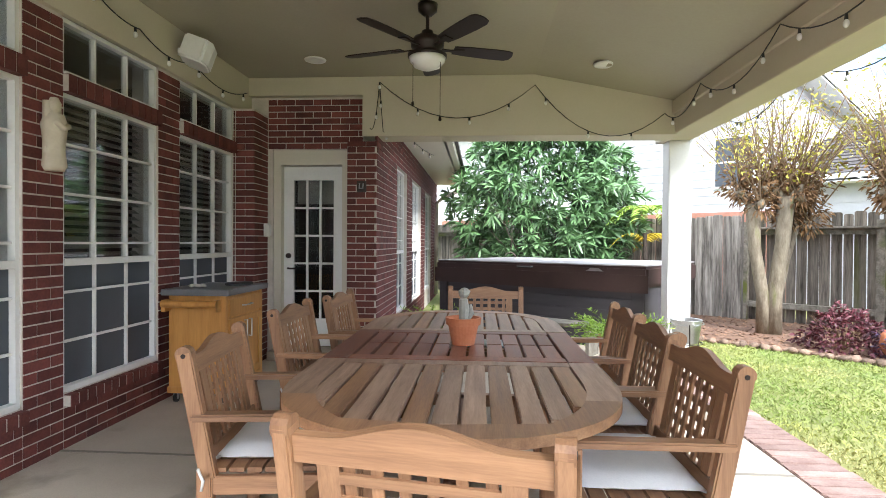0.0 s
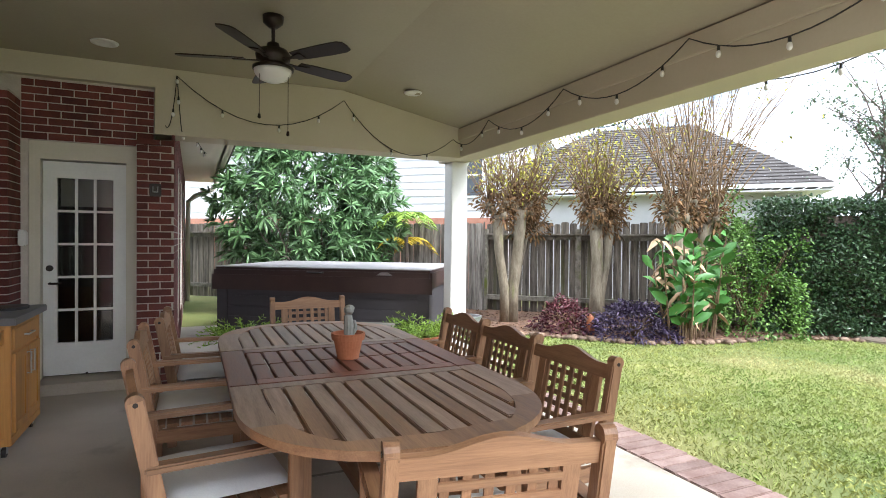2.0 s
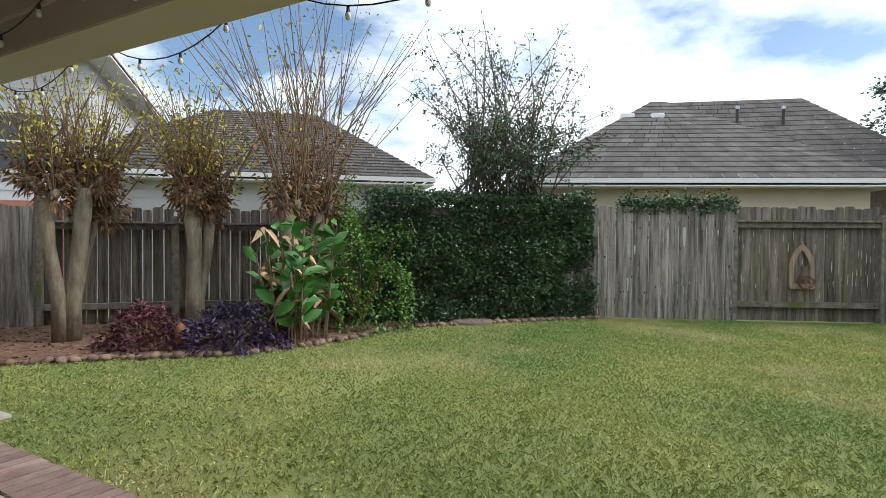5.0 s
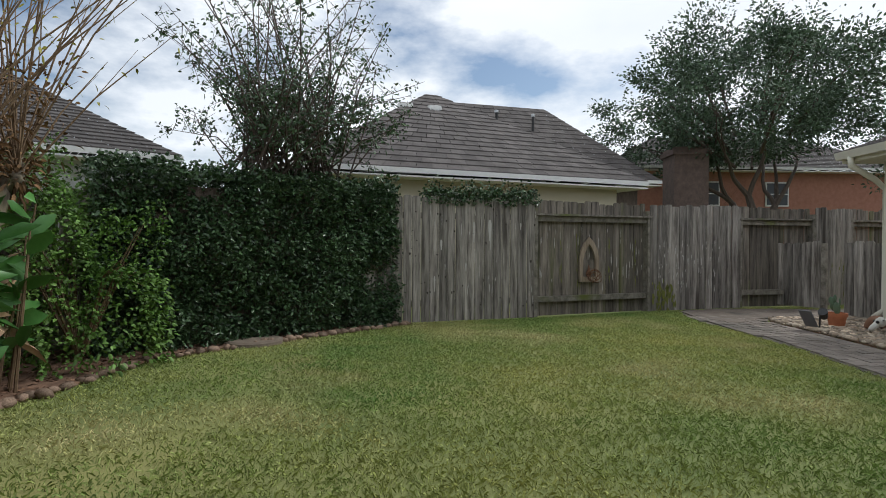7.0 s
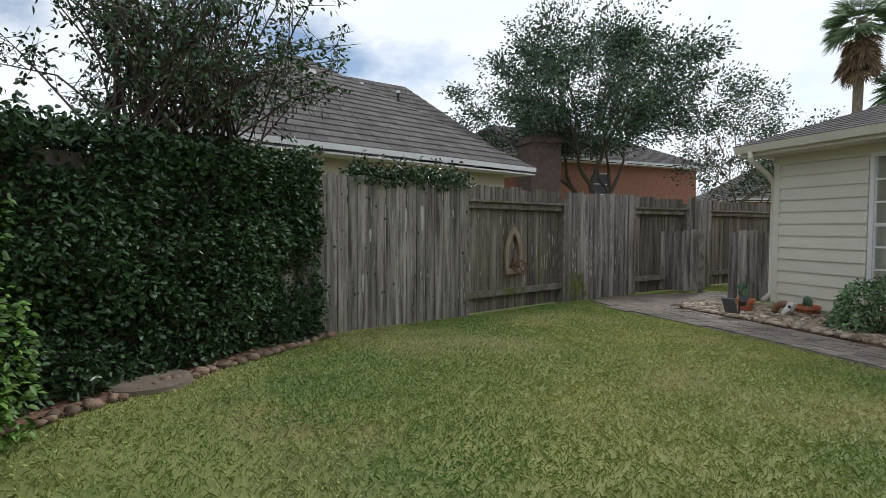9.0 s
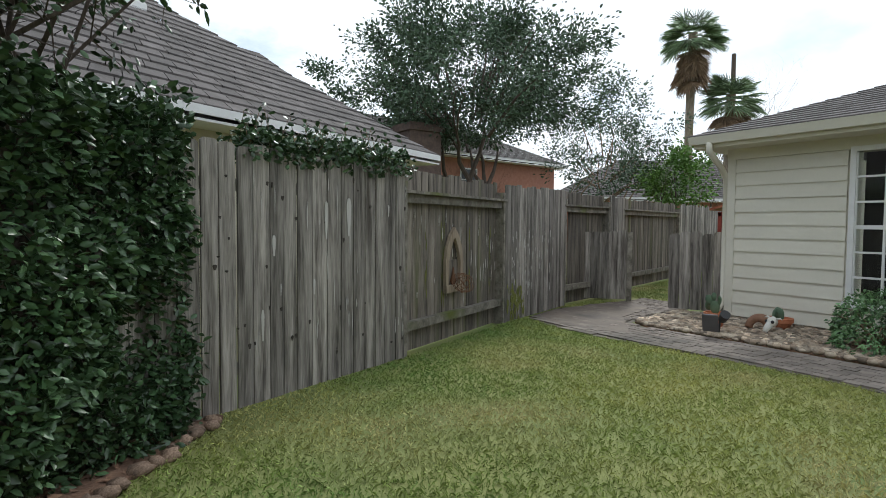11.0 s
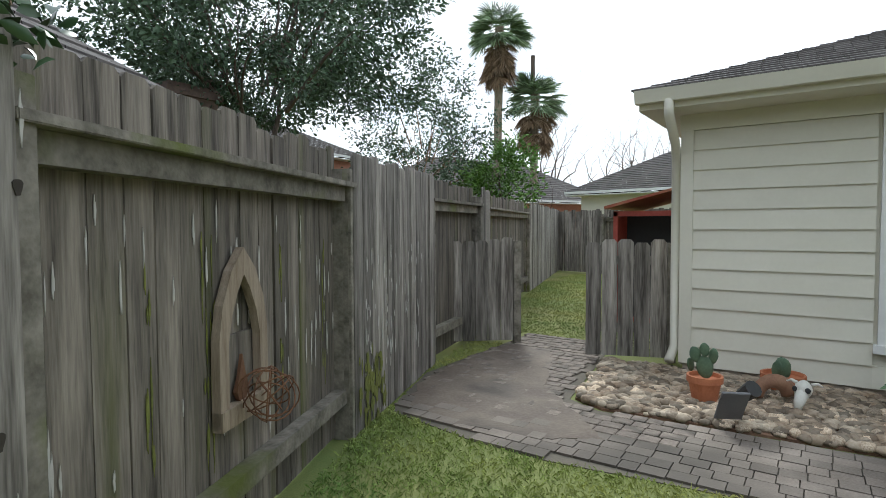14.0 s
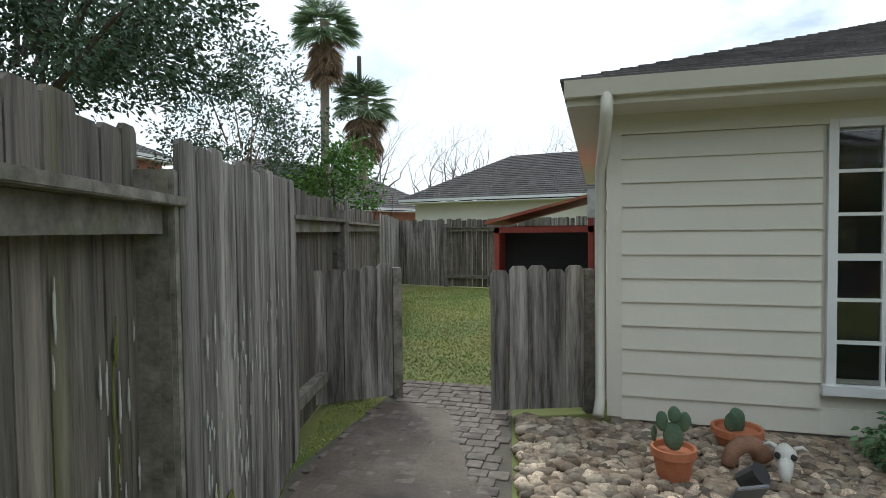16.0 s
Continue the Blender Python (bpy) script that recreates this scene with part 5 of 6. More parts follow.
for nm, mt, zb, n in (("golden_fronds", GOLD, 1.4, 5), ("green_fronds", FERN, 1.9, 9)):
    P, D = [], []
    for k in range(n):
        a = k * 0.7 + rnd(-0.2, 0.2)
        for j in range(22):
            t = j / 21
            q = Vector((math.cos(a) * 0.6 * t, math.sin(a) * 0.6 * t, zb + 0.55 * t - 0.75 * t * t))
            for sgn in (-1, 1):
                P.append(q)
                D.append(Vector((math.cos(a) * 0.6 - sgn * math.sin(a), math.sin(a) * 0.6 + sgn * math.cos(a), -0.2)))
    leaves(nm, P, D, 0.17, 0.026, mt, bp, 0.3)

# canna clump
random.seed(21), np.random.seed(21)
ca = thing("canna_clump", "tall canna with broad green and withered tan leaves", "plant", (5.45, 5.62, 0.03))
st, good, bad = Shape(), ([], []), ([], [])
for k in range(34):
    a, r = rnd(0, 6.28), rnd(0.05, 0.5)
    b = Vector((r * math.cos(a), r * 0.7 * math.sin(a), 0))
    top = b * 1.5 + Vector((rnd(-0.1, 0.1), rnd(-0.1, 0.1), rnd(0.8, 1.55)))
    part("stalk", Shape().tube([b, b.lerp(top, 0.5), top], [0.014, 0.012, 0.007], 5), TWIG, ca)
    for j in range(8):
        q = b.lerp(top, 0.25 + 0.75 * j / 7)
        e = rnd(0, 6.28)
        dry = random.random() < 0.3
        (bad if dry else good)[0].append(q)
        (bad if dry else good)[1].append((math.cos(e), math.sin(e), rnd(-0.7, 0.4) if dry else rnd(0.2, 1.6)))
leaves("green_leaves", *good, np.random.uniform(0.22, 0.42, len(good[0])), np.random.uniform(0.1, 0.17, len(good[0])), CANNA, ca, 0.25)
leaves("withered_leaves", *bad, np.random.uniform(0.15, 0.32, len(bad[0])), np.random.uniform(0.05, 0.11, len(bad[0])), TAN, ca, 0.6)


def mound(name, label, at, r, h, n, length, width, material, stem=True, squash=1.0):
    m = thing(name, label, "shrub", at)
    tw = Shape()
    for k in range(24):
        a = rnd(0, 6.28)
        tw.tube([(0, 0, 0), (r * 0.5 * math.cos(a), r * 0.5 * math.sin(a), h * 0.5), (r * 0.85 * math.cos(a), r * 0.85 * math.sin(a), h * rnd(0.3, 0.8))], [0.012, 0.008, 0.003], 4)
    tagged(part("stemwork", tw, TWIG, m), kind="stuff")
    u = unit(n)
    u[:, 2] = np.abs(u[:, 2])
    lump = np.array([1 + 0.55 * noise.noise(Vector(q) * 2.3 + Vector((at[0], at[1], 0))) for q in u])[:, None]
    P = u * np.array([r, r * squash, h]) * lump * np.random.uniform(0.6, 1.0, (n, 1)) ** 0.4
    leaves("foliage", P, u + np.random.normal(size=(n, 3)) * 0.7 + [0, 0, 0.3], length * np.random.uniform(0.6, 1.2, n), width, material, m, 0.4)
    return m


random.seed(31), np.random.seed(31)
mound("loropetalum_shrub", "maroon-leaved shrub in the mulch bed", (4.15, 6.85, 0.03), 0.42, 0.5, 1500, 0.07, 0.03, MAROON)
mound("purple_heart_plant", "dark purple trailing plants in the mulch bed", (4.85, 6.05, 0.03), 0.62, 0.5, 2600, 0.1, 0.025, PURPLE)
mound("garden_shrub", "bright green rounded shrub beside the hedge", (6.95, 5.75, 0.03), 0.75, 1.75, 7000, 0.06, 0.035, LIME)
mound("bush_by_wall", "dark green bush beside the siding wall", (8.05, -3.75, 0.02), 0.5, 0.62, 3200, 0.06, 0.03, LEAF)
mound("tall_shrub", "dense green bush rising behind the trees", (7.4, 6.6, 0.0), 0.9, 2.2, 6000, 0.07, 0.035, LIME)
clay = thing("garden_ornament", "small tan clay figure among maroon leaves", "ornament", (4.35, 6.45, 0.03))
part("body", Shape().lathe([(0.001, 0), (0.06, 0), (0.08, 0.1), (0.05, 0.2), (0.055, 0.26), (0.001, 0.31)], n=14), TERRA, clay, smooth=True)

# hedge: a leafy mass with an uneven face
hedge = thing("hedge", "dense dark green hedge covering the fence", "hedge")
ha, hb = Vector((7.1, 5.6, 0)), Vector((9.75, 2.95, 0))
hd = (hb - ha).normalized()
hn = Vector((-hd.y, hd.x, 0))
hl = (hb - ha).length


def hedge_face(u, z):
    return 0.3 * noise.noise(Vector((u * 1.3, z * 1.5, 3))) + 0.1 * noise.noise(Vector((u * 4, z * 4, 9)))


HH = 2.08
# box standing for twigs and the shaded inside, shade put into its colour
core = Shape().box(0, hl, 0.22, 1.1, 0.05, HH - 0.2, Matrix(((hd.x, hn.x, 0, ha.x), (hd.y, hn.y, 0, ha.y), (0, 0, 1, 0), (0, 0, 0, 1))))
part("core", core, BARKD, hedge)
P, D = [], []
for k in range(34000):
    q = random.random()
    if q < 0.72:
        u, z = rnd(-0.1, hl + 0.1), rnd(0.04, HH)
        y, nrm = hedge_face(u, z) + rnd(0, 0.16) - 0.15 * max(0, 0.4 - z), Vector((0, -1, 0.3))
    elif q < 0.88:
        u, y = rnd(-0.1, hl + 0.1), rnd(-0.05, 1.1)
        z, nrm = HH + 0.16 * noise.noise(Vector((u * 1.2, y, 5))) + rnd(-0.15, 0.08), Vector((0, -0.2, 1))
    else:
        z, y = rnd(0.04, HH), rnd(0, 1.1)
        u, nrm = hl + 0.08 + hedge_face(y, z) - rnd(0, 0.15), Vector((1, 0, 0.3))
    P.append(ha + hd * u + hn * y + Vector((0, 0, z)))
    nw = hd * nrm.x + hn * nrm.y + Vector((0, 0, nrm.z))
    D.append(nw * 0.6 + Vector((rnd(-1, 1), rnd(-1, 1), rnd(-0.8, 0.8))))
leaves("foliage", P, D, np.random.uniform(0.045, 0.08, len(P)), np.random.uniform(0.026, 0.044, len(P)), HEDGE, hedge, 0.2)

ivy = thing("fence_ivy", "leafy vine trailing over the fence top", "vine")
P, D, vs = [], [], Shape()
for k in range(2600):
    t = random.random()
    b = along(SIDE[0], SIDE[1], 0.3 + 0.72 * t, rnd(-0.25, 0.14), 1.93 + rnd(-0.1, 0.14) + 0.08 * noise.noise(Vector((t * 9, 0, 1))))
    P.append(b)
    D.append((rnd(-1, 1), rnd(-1, 1), rnd(-0.5, 1)))
for k in range(60):
    b = along(SIDE[0], SIDE[1], rnd(0.3, 1.0), rnd(-0.1, 0.1), 1.95)
    e = b + Vector((rnd(-0.12, 0.12), rnd(-0.12, 0.12), rnd(0.12, 0.3)))
    vs.tube([b, e], [0.004, 0.002], 3)
    for j in range(7):
        P.append(b.lerp(e, j / 6))
        D.append((rnd(-1, 1), rnd(-1, 1), rnd(0, 1)))
tagged(part("stemwork", vs, TWIG, ivy), kind="stuff")
leaves("foliage", P, D, np.random.uniform(0.04, 0.08, len(P)), 0.035, HEDGE, ivy, 0.2)

# trees beyond the fences
def broad_tree(name, label, at, h, trunk_r, centre, radii, clumps, per, leaf, material, bark, seed, spread=0.45, twigs=3):
    """Forking limbs and a crown of flattened leaf sprays with gaps between them."""
    random.seed(seed), np.random.seed(seed)
    t = thing(name, label, "tree", at)
    tips, s2 = [], Shape()
    for k in range(3):
        s = Shape()
        limb(s, (rnd(-0.1, 0.1), rnd(-0.1, 0.1), 0), (rnd(-0.35, 0.35), rnd(-0.35, 0.35), 1), h * 0.34, trunk_r, twigs, tips, 0.3, 5, s2)
        part("trunk", s, bark, t)
    P, D = [], []
    k = 0
    while k < clumps:
        u = unit(1)[0] * rnd(0.2, 1.0) ** 0.45
        if noise.noise(Vector(u) * 2.6 + Vector((seed, 3, 0))) < -0.08:
            continue
        k += 1
        u *= 1 + 0.5 * noise.noise(Vector(u) * 1.6 + Vector((seed, 0, 0)))
        c = Vector(centre) + Vector((u[0] * radii[0], u[1] * radii[1], u[2] * radii[2]))
        o = Vector((0, 0, h * 0.42)).lerp(c, 0.35)
        if k % 12 == 0:
            s2.tube([o, o.lerp(c, 0.6) + Vector((rnd(-0.2, 0.2), rnd(-0.2, 0.2), 0.15)), c], [trunk_r * 0.25, trunk_r * 0.13, 0.008], 4)
        out_d = (c - o).normalized()
        r = spread * rnd(0.6, 1.25)
        for j in range(int(per * rnd(0.5, 1.2))):
            e = Vector(unit(1)[0])
            q = rnd(0, 1) ** 0.5 * r
            P.append(c + Vector((e.x * q, e.y * q, e.z * q * 0.5)) + out_d * rnd(-0.6, 0.9) * r)
            D.append(e + out_d * 0.6)
    tagged(part("branchwork", s2, bark, t), kind="stuff")
    n = len(P)
    leaves("crown", P, D, leaf * np.random.uniform(0.6, 1.2, n), leaf * 0.5 * np.random.uniform(0.6, 1.2, n), material, t, 0.2)
    return t


def wispy_tree(name, label, at, shoots, base_z, top_z, reach, per, leaf, material, bark, seed):
    """Many thin upright stems fanning out of the hedge, leafy below and sparse towards the tips."""
    random.seed(seed), np.random.seed(seed)
    t = thing(name, label, "tree", at)
    for k in range(4):
        part("trunk", Shape().tube([(rnd(-0.15, 0.15), rnd(-0.15, 0.15), 0), (rnd(-0.25, 0.25), rnd(-0.25, 0.25), base_z * 0.6), (rnd(-0.4, 0.4), rnd(-0.4, 0.4), base_z * 1.08)], [0.05, 0.04, 0.025], 8), bark, t)
    tw, P, D = Shape(), [], []
    for k in range(shoots):
        a = rnd(0, 6.28)
        r = reach * rnd(0.1, 1.0) ** 0.7
        H = base_z + (top_z - base_z) * rnd(0.25, 1.0) * (1 - 0.45 * (r / reach) ** 2)
        w = rnd(-0.9, 0.9)
        p0 = Vector((w * 0.7 + rnd(-0.2, 0.2), -w * 0.7 + rnd(-0.2, 0.2), base_z + rnd(-0.15, 0.1)))
        p2 = Vector((r * math.cos(a), r * math.sin(a), H))
        p1 = p0.lerp(p2, 0.55) + Vector((rnd(-0.15, 0.15), rnd(-0.15, 0.15), 0.2))
        tw.tube([p0, p1, p2], [0.016, 0.01, 0.003], 4)
        for j in range(16):
            f = rnd(0.2, 1.0)
            q = p0.lerp(p1, f * 2) if f < 0.5 else p1.lerp(p2, f * 2 - 1)
            e = (Vector(unit(1)[0]) + Vector((0, 0, 0.35))).normalized()
            L = rnd(0.18, 0.5) * (1.25 - 0.7 * f)
            tw.tube([q, q + e * L], [0.005, 0.002], 3)
            high = (q.z - base_z) / (top_z - base_z)
            for i in range(int(per * max(0.1, 1.15 - 1.25 * high) * rnd(0.5, 1.3))):
                P.append(q + e * L * rnd(0.1, 1.05) + Vector(unit(1)[0]) * 0.05)
                D.append(Vector(unit(1)[0]) + e * 0.5)
    tagged(part("twigwork", tw, bark, t), kind="stuff")
    n = len(P)
    leaves("crown", P, D, leaf * np.random.uniform(0.6, 1.25, n), leaf * 0.5 * np.random.uniform(0.7, 1.2, n), material, t, 0.2)
    return t


wispy_tree("yaupon_tree", "wispy evergreen tree with thin stems rising out of the hedge", (9.0, 4.3, 0), 90, 2.05, 5.5, 1.95, 12, 0.062, HEDGE, BARKD, 41)
broad_tree("live_oak", "large dark live oak beyond the fence", (20.9, -7.75, 0), 8.5, 0.24, (0, 0, 6.2), (4.4, 4.4, 2.7), 300, 160, 0.14, OAKLEAF, BARKD, 43, 0.6)
broad_tree("slender_tree", "sparse leafy tree beside the oak", (20.0, -13.5, 0), 6.5, 0.1, (0, 0, 4.6), (2.4, 2.4, 2.2), 170, 50, 0.13, OAKLEAF, TWIG, 44, 0.45)
broad_tree("bright_shrub_tree", "bright green bushy tree behind the fence", (17.9, -15.0, 0), 4.0, 0.1, (0, 0, 2.9), (1.2, 1.2, 1.5), 55, 90, 0.16, LIME, BARKD, 45, 0.45)
broad_tree("bright_shrub_tree", "green tree behind the houses", (21.5, 24, 0), 6.0, 0.2, (0, 0, 5.6), (3.5, 3.5, 2.0), 150, 30, 0.3, OAKLEAF, BARKD, 46, 0.7)


def bare_tree(at, h, seed, depth=4, r=0.12, label="bare leafless tree in the distance"):
    random.seed(seed)
    t = thing("bare_tree", label, "tree", at)
    s, tips = Shape(), []
    for k in range(3):
        limb(s, (0, 0, 0), (rnd(-0.3, 0.3), rnd(-0.3, 0.3), 1), h * 0.36, r, depth, tips, 0.25, 4)
    part("crown", s, BARKD, t)


bare_tree((16.8, -5.2, 0), 3.3, 51, 4, 0.035, "bare leafless shoots behind the fence")
bare_tree((15.6, -4.0, 0), 2.9, 52, 4, 0.03, "bare leafless shoots behind the fence")
for k, (x, y) in enumerate(((19, -42), (23, -44), (27, -41), (15, -45), (31, -38), (11, -44), (35, -35))):
    bare_tree((x, y, 0), 9.5 + (k % 3), 60 + k, 5, 0.26)


def fan_palm(at, h, seed):
    random.seed(seed), np.random.seed(seed)
    t = thing("fan_palm", "tall fan palm with a shaggy brown skirt", "palm", at, group="fan palms beyond the fence")
    part("trunk", Shape().tube([(0, 0, 0), (0.1, 0, h * 0.5), (0, 0, h)], [0.28, 0.2, 0.22], 10), BARK, t)
    for nm, mt, n, lo, hi, L in (("fronds", PALMLEAF, 46, -0.8, 1.3, 1.0), ("dead_fronds", TWIG, 40, -2.5, -0.9, 0.8)):
        P, D, LL = [], [], []
        for k in range(n):
            a, e = rnd(0, 6.28), rnd(lo, hi)
            d = Vector((math.cos(a), math.sin(a), e)).normalized()
            b = Vector((0, 0, h - (0.25 if nm == "fronds" else rnd(0.3, 1.9)))) + d * rnd(0.5, 0.9)
            side = d.cross(Vector((0, 0, 1))).normalized()
            for j in range(17):
                q = radians(-80 + 10 * j)
                P.append(b)
                D.append(d * math.cos(q) + side * math.sin(q))
        leaves(nm, P, D, L, 0.065, mt, t, 0.18)


fan_palm((22.0, -22.5, 0), 11.0, 71)
fan_palm((20.9, -24.2, 0), 8.0, 72)


# ---- houses beyond the fences ----
def house(name, label, a, b, depth, h, rise, wall_m, overhang=0.5, hip=2.5, storeys=(), brick_base=0.0, lap_h=0.2, tab=0.33):
    """A house with its front from a to b and a hip roof in raised courses."""
    a, b = Vector((*a, 0)), Vector((*b, 0))
    d = (b - a).normalized()
    n = Vector((-d.y, d.x, 0))
    L = (b - a).length
    t = thing(name, label, "house", a, math.degrees(math.atan2(d.y, d.x)))
    part("wall", Shape().box(0, L, 0, depth, 0, h), wall_m, t)
    if lap_h:
        s = Shape()
        z = brick_base
        while z < h - 0.1:
            s.add([(0, -0.02, z), (L, -0.02, z), (L, -0.004, z + lap_h), (0, -0.004, z + lap_h), (0, 0, z), (L, 0, z)], [(0, 1, 2, 3), (0, 4, 5, 1)])
            z += lap_h
        part("siding", s, wall_m, t)
    if brick_base:
        part("brick_base", Shape().box(-0.01, L + 0.01, -0.05, -0.021, 0, brick_base), ORANGEB, t, "orange brick lower wall")
    o = overhang
    part("soffit", Shape().box(-o, L + o, -o, depth + o, h, h + 0.03), WHITE, t)
    part("fascia", Shape().box(-o, L + o, -o - 0.03, -o, h + 0.07, h + 0.17).box(L + o, L + o + 0.03, -o, depth + o, h + 0.07, h + 0.17).box(-o - 0.03, -o, -o, depth + o, h + 0.07, h + 0.17), WHITE, t, "white fascia")
    half = depth / 2 + o
    k = rise / half
    r = Shape()
    step = 0.2
    j = 0.0
    z0 = h + 0.17
    hk = hip / half
    while j < half:
        j1 = min(j + step, half)
        xa0, xb0, xa1, xb1 = -o + j * hk, L + o - j * hk, -o + j1 * hk, L + o - j1 * hk
        m = max(1, int((xb0 - xa0) / tab))
        for i in range(m):
            p0, p1 = i / m, (i + 1) / m - 0.012 / max(xb0 - xa0, 0.3)
            r.add([(xa0 + (xb0 - xa0) * p0, -o + j, z0 + j * k + 0.025), (xa0 + (xb0 - xa0) * p1, -o + j, z0 + j * k + 0.025), (xa1 + (xb1 - xa1) * p1, -o + j1, z0 + j1 * k), (xa1 + (xb1 - xa1) * p0, -o + j1, z0 + j1 * k), (xa0 + (xb0 - xa0) * p0, -o + j, z0 + j * k), (xa0 + (xb0 - xa0) * p1, -o + j, z0 + j * k)], [(0, 1, 2, 3), (0, 4, 5, 1)])
        if hip > 0:
            r.add([(xb0, -o + j, z0 + j * k + 0.02), (xb0, depth + o - j, z0 + j * k + 0.02), (xb1, depth + o - j1, z0 + j1 * k), (xb1, -o + j1, z0 + j1 * k)], [(0, 1, 2, 3)])
            r.add([(xa0, -o + j, z0 + j * k + 0.02), (xa0, depth + o - j, z0 + j * k + 0.02), (xa1, depth + o - j1, z0 + j1 * k), (xa1, -o + j1, z0 + j1 * k)], [(3, 2, 1, 0)])
        j = j1
    r.add([(-o, depth + o, z0), (L + o, depth + o, z0), (L + o - hip, depth / 2, z0 + rise), (-o + hip, depth / 2, z0 + rise)], [(0, 1, 2, 3)])
    rf = part("roof", r, ROOF, t, "grey shingle roof")
    for x, z, w, hh in storeys:
        wf = part("window", Shape().box(x - w / 2 - 0.06, x + w / 2 + 0.06, -0.06, -0.022, z - hh / 2 - 0.06, z + hh / 2 + 0.06), WHITE, t)
        part("pane", Shape().box(x - w / 2, x + w / 2, -0.07, -0.062, z - hh / 2, z + hh / 2), SCREEN, wf)
        part("glazing_bar", Shape().box(x - w / 2, x + w / 2, -0.078, -0.071, z - 0.02, z + 0.02), WHITE, wf)
    return t, rf, z0, k


house("neighbour_house", "two-storey white-sided house over a brick base", (-1.6, 19.4), (6.4, 12.3), 8, 4.9, 1.9, WHITESIDE, 0.5, 3.0, ((9.6, 3.2, 0.8, 1.1), (6.4, 3.2, 0.8, 1.1), (3.0, 3.2, 0.8, 1.1)), 2.05)
house("neighbour_wing", "single-storey white house with a grey shingle roof", (6.3, 13.3), (11.3, 7.7), 9, 2.6, 2.4, WHITESIDE, 0.5, 2.8)
h3, rf, z0, k3 = house("grey_roof_house", "single-storey cream house with a grey hip roof", (11.85, 4.76), (14.88, -1.655), 6.0, 2.5, 2.45, STUCCO, 0.5, 3.9, (), 0, 0)
for x in (2.55, 3.3):
    v = part("roof_vent", Shape().box(x - 0.17, x + 0.17, 2.1, 2.34, z0 + 2.6 * k3 - 0.02, z0 + 2.6 * k3 + 0.13), WHITE, h3, "pale metal roof vent", bevel=0.02)
house("dark_roof_house", "house with a dark shingle roof rising behind", (16.5, 4.3), (19.2, -3.44), 5, 3.0, 2.7, BARKD, 0.5, 2.5, (), 0, 0)
for x, y, z in ((18.9, 1.0, 5.0), (19.5, -0.2, 5.0)):
    vp = thing("vent_pipe", "thin grey vent pipe through the dark shingle roof", "pipe", (x, y, z))
    part("pipe", Shape().tube([(0, 0, -0.6), (0, 0, 0.3)], 0.045, 8), BLACK, vp)
    part("cap", Shape().lathe([(0.001, 0.3), (0.07, 0.3), (0.07, 0.37), (0.001, 0.4)], n=10), STEEL, vp)
h5, *_ = house("brick_house", "orange brick house with white trim beyond the oak", (24.5, -5.0), (26.0, -17.0), 8, 4.2, 2.0, ORANGEB, 0.5, 3.0, ((3.0, 3.3, 0.9, 0.9), (6.0, 3.3, 0.9, 0.9)), 0, 0)
ch = thing("brick_chimney", "brown brick chimney above the dark roof", "chimney", (20.5, -5.4, 0))
part("flue", Shape().box(-0.55, 0.55, -0.55, 0.55, 0, 4.4).box(-0.62, 0.62, -0.62, 0.62, 4.15, 4.3), mat("brown_brick", (0.1, 0.07, 0.06), (0.17, 0.12, 0.1), 0.9, 6, 0.5, 20), ch)
house("far_bungalow", "low house with a brown shingle roof", (23.0, -17.0), (18.5, -27.0), 7, 2.5, 2.2, ORANGEB, 0.5, 3.2, (), 0, 0)
house("side_yard_house", "pale single-storey house across the side fence", (17.5, -21.5), (8.0, -20.0), 8, 2.7, 2.1, SIDING, 0.5, 3.4)
pole = thing("utility_pole", "tall dark wooden utility pole in the distance", "pole", (22.6, -27.5, 0))
part("shaft", Shape().tube([(0, 0, 0), (0, 0, 11.0)], [0.16, 0.12], 10), BARKD, pole)


# ---- small pieces: stones, pavers, chips, bricks, grass ----
random.seed(81), np.random.seed(81)
EDGE = mat("edging_stone", (0.12, 0.075, 0.05), (0.3, 0.21, 0.15), 0.85, 5, 0.3, 50, vary=0.4)
edging = [Shape().blob((0, 0, 0), 1.0, k, 0.3, 7, (1.2, 0.9, 0.6)).mesh("stone", EDGE, smooth=True) for k in range(6)]
pebble = [Shape().blob((0, 0, 0), 1.0, k, 0.3, 7, (1.2, 0.9, 0.6)).mesh("stone", STONE, smooth=True) for k in range(6)]


def stone(parent, x, y, z, r, kinds=pebble):
    ob = new("stone", random.choice(kinds))
    ob.matrix_world = pose(x, y, z, rnd(-15, 15), rnd(-15, 15), rnd(0, 360)) @ Matrix.Diagonal((r, r, r, 1))
    ob.parent = parent
    return ob


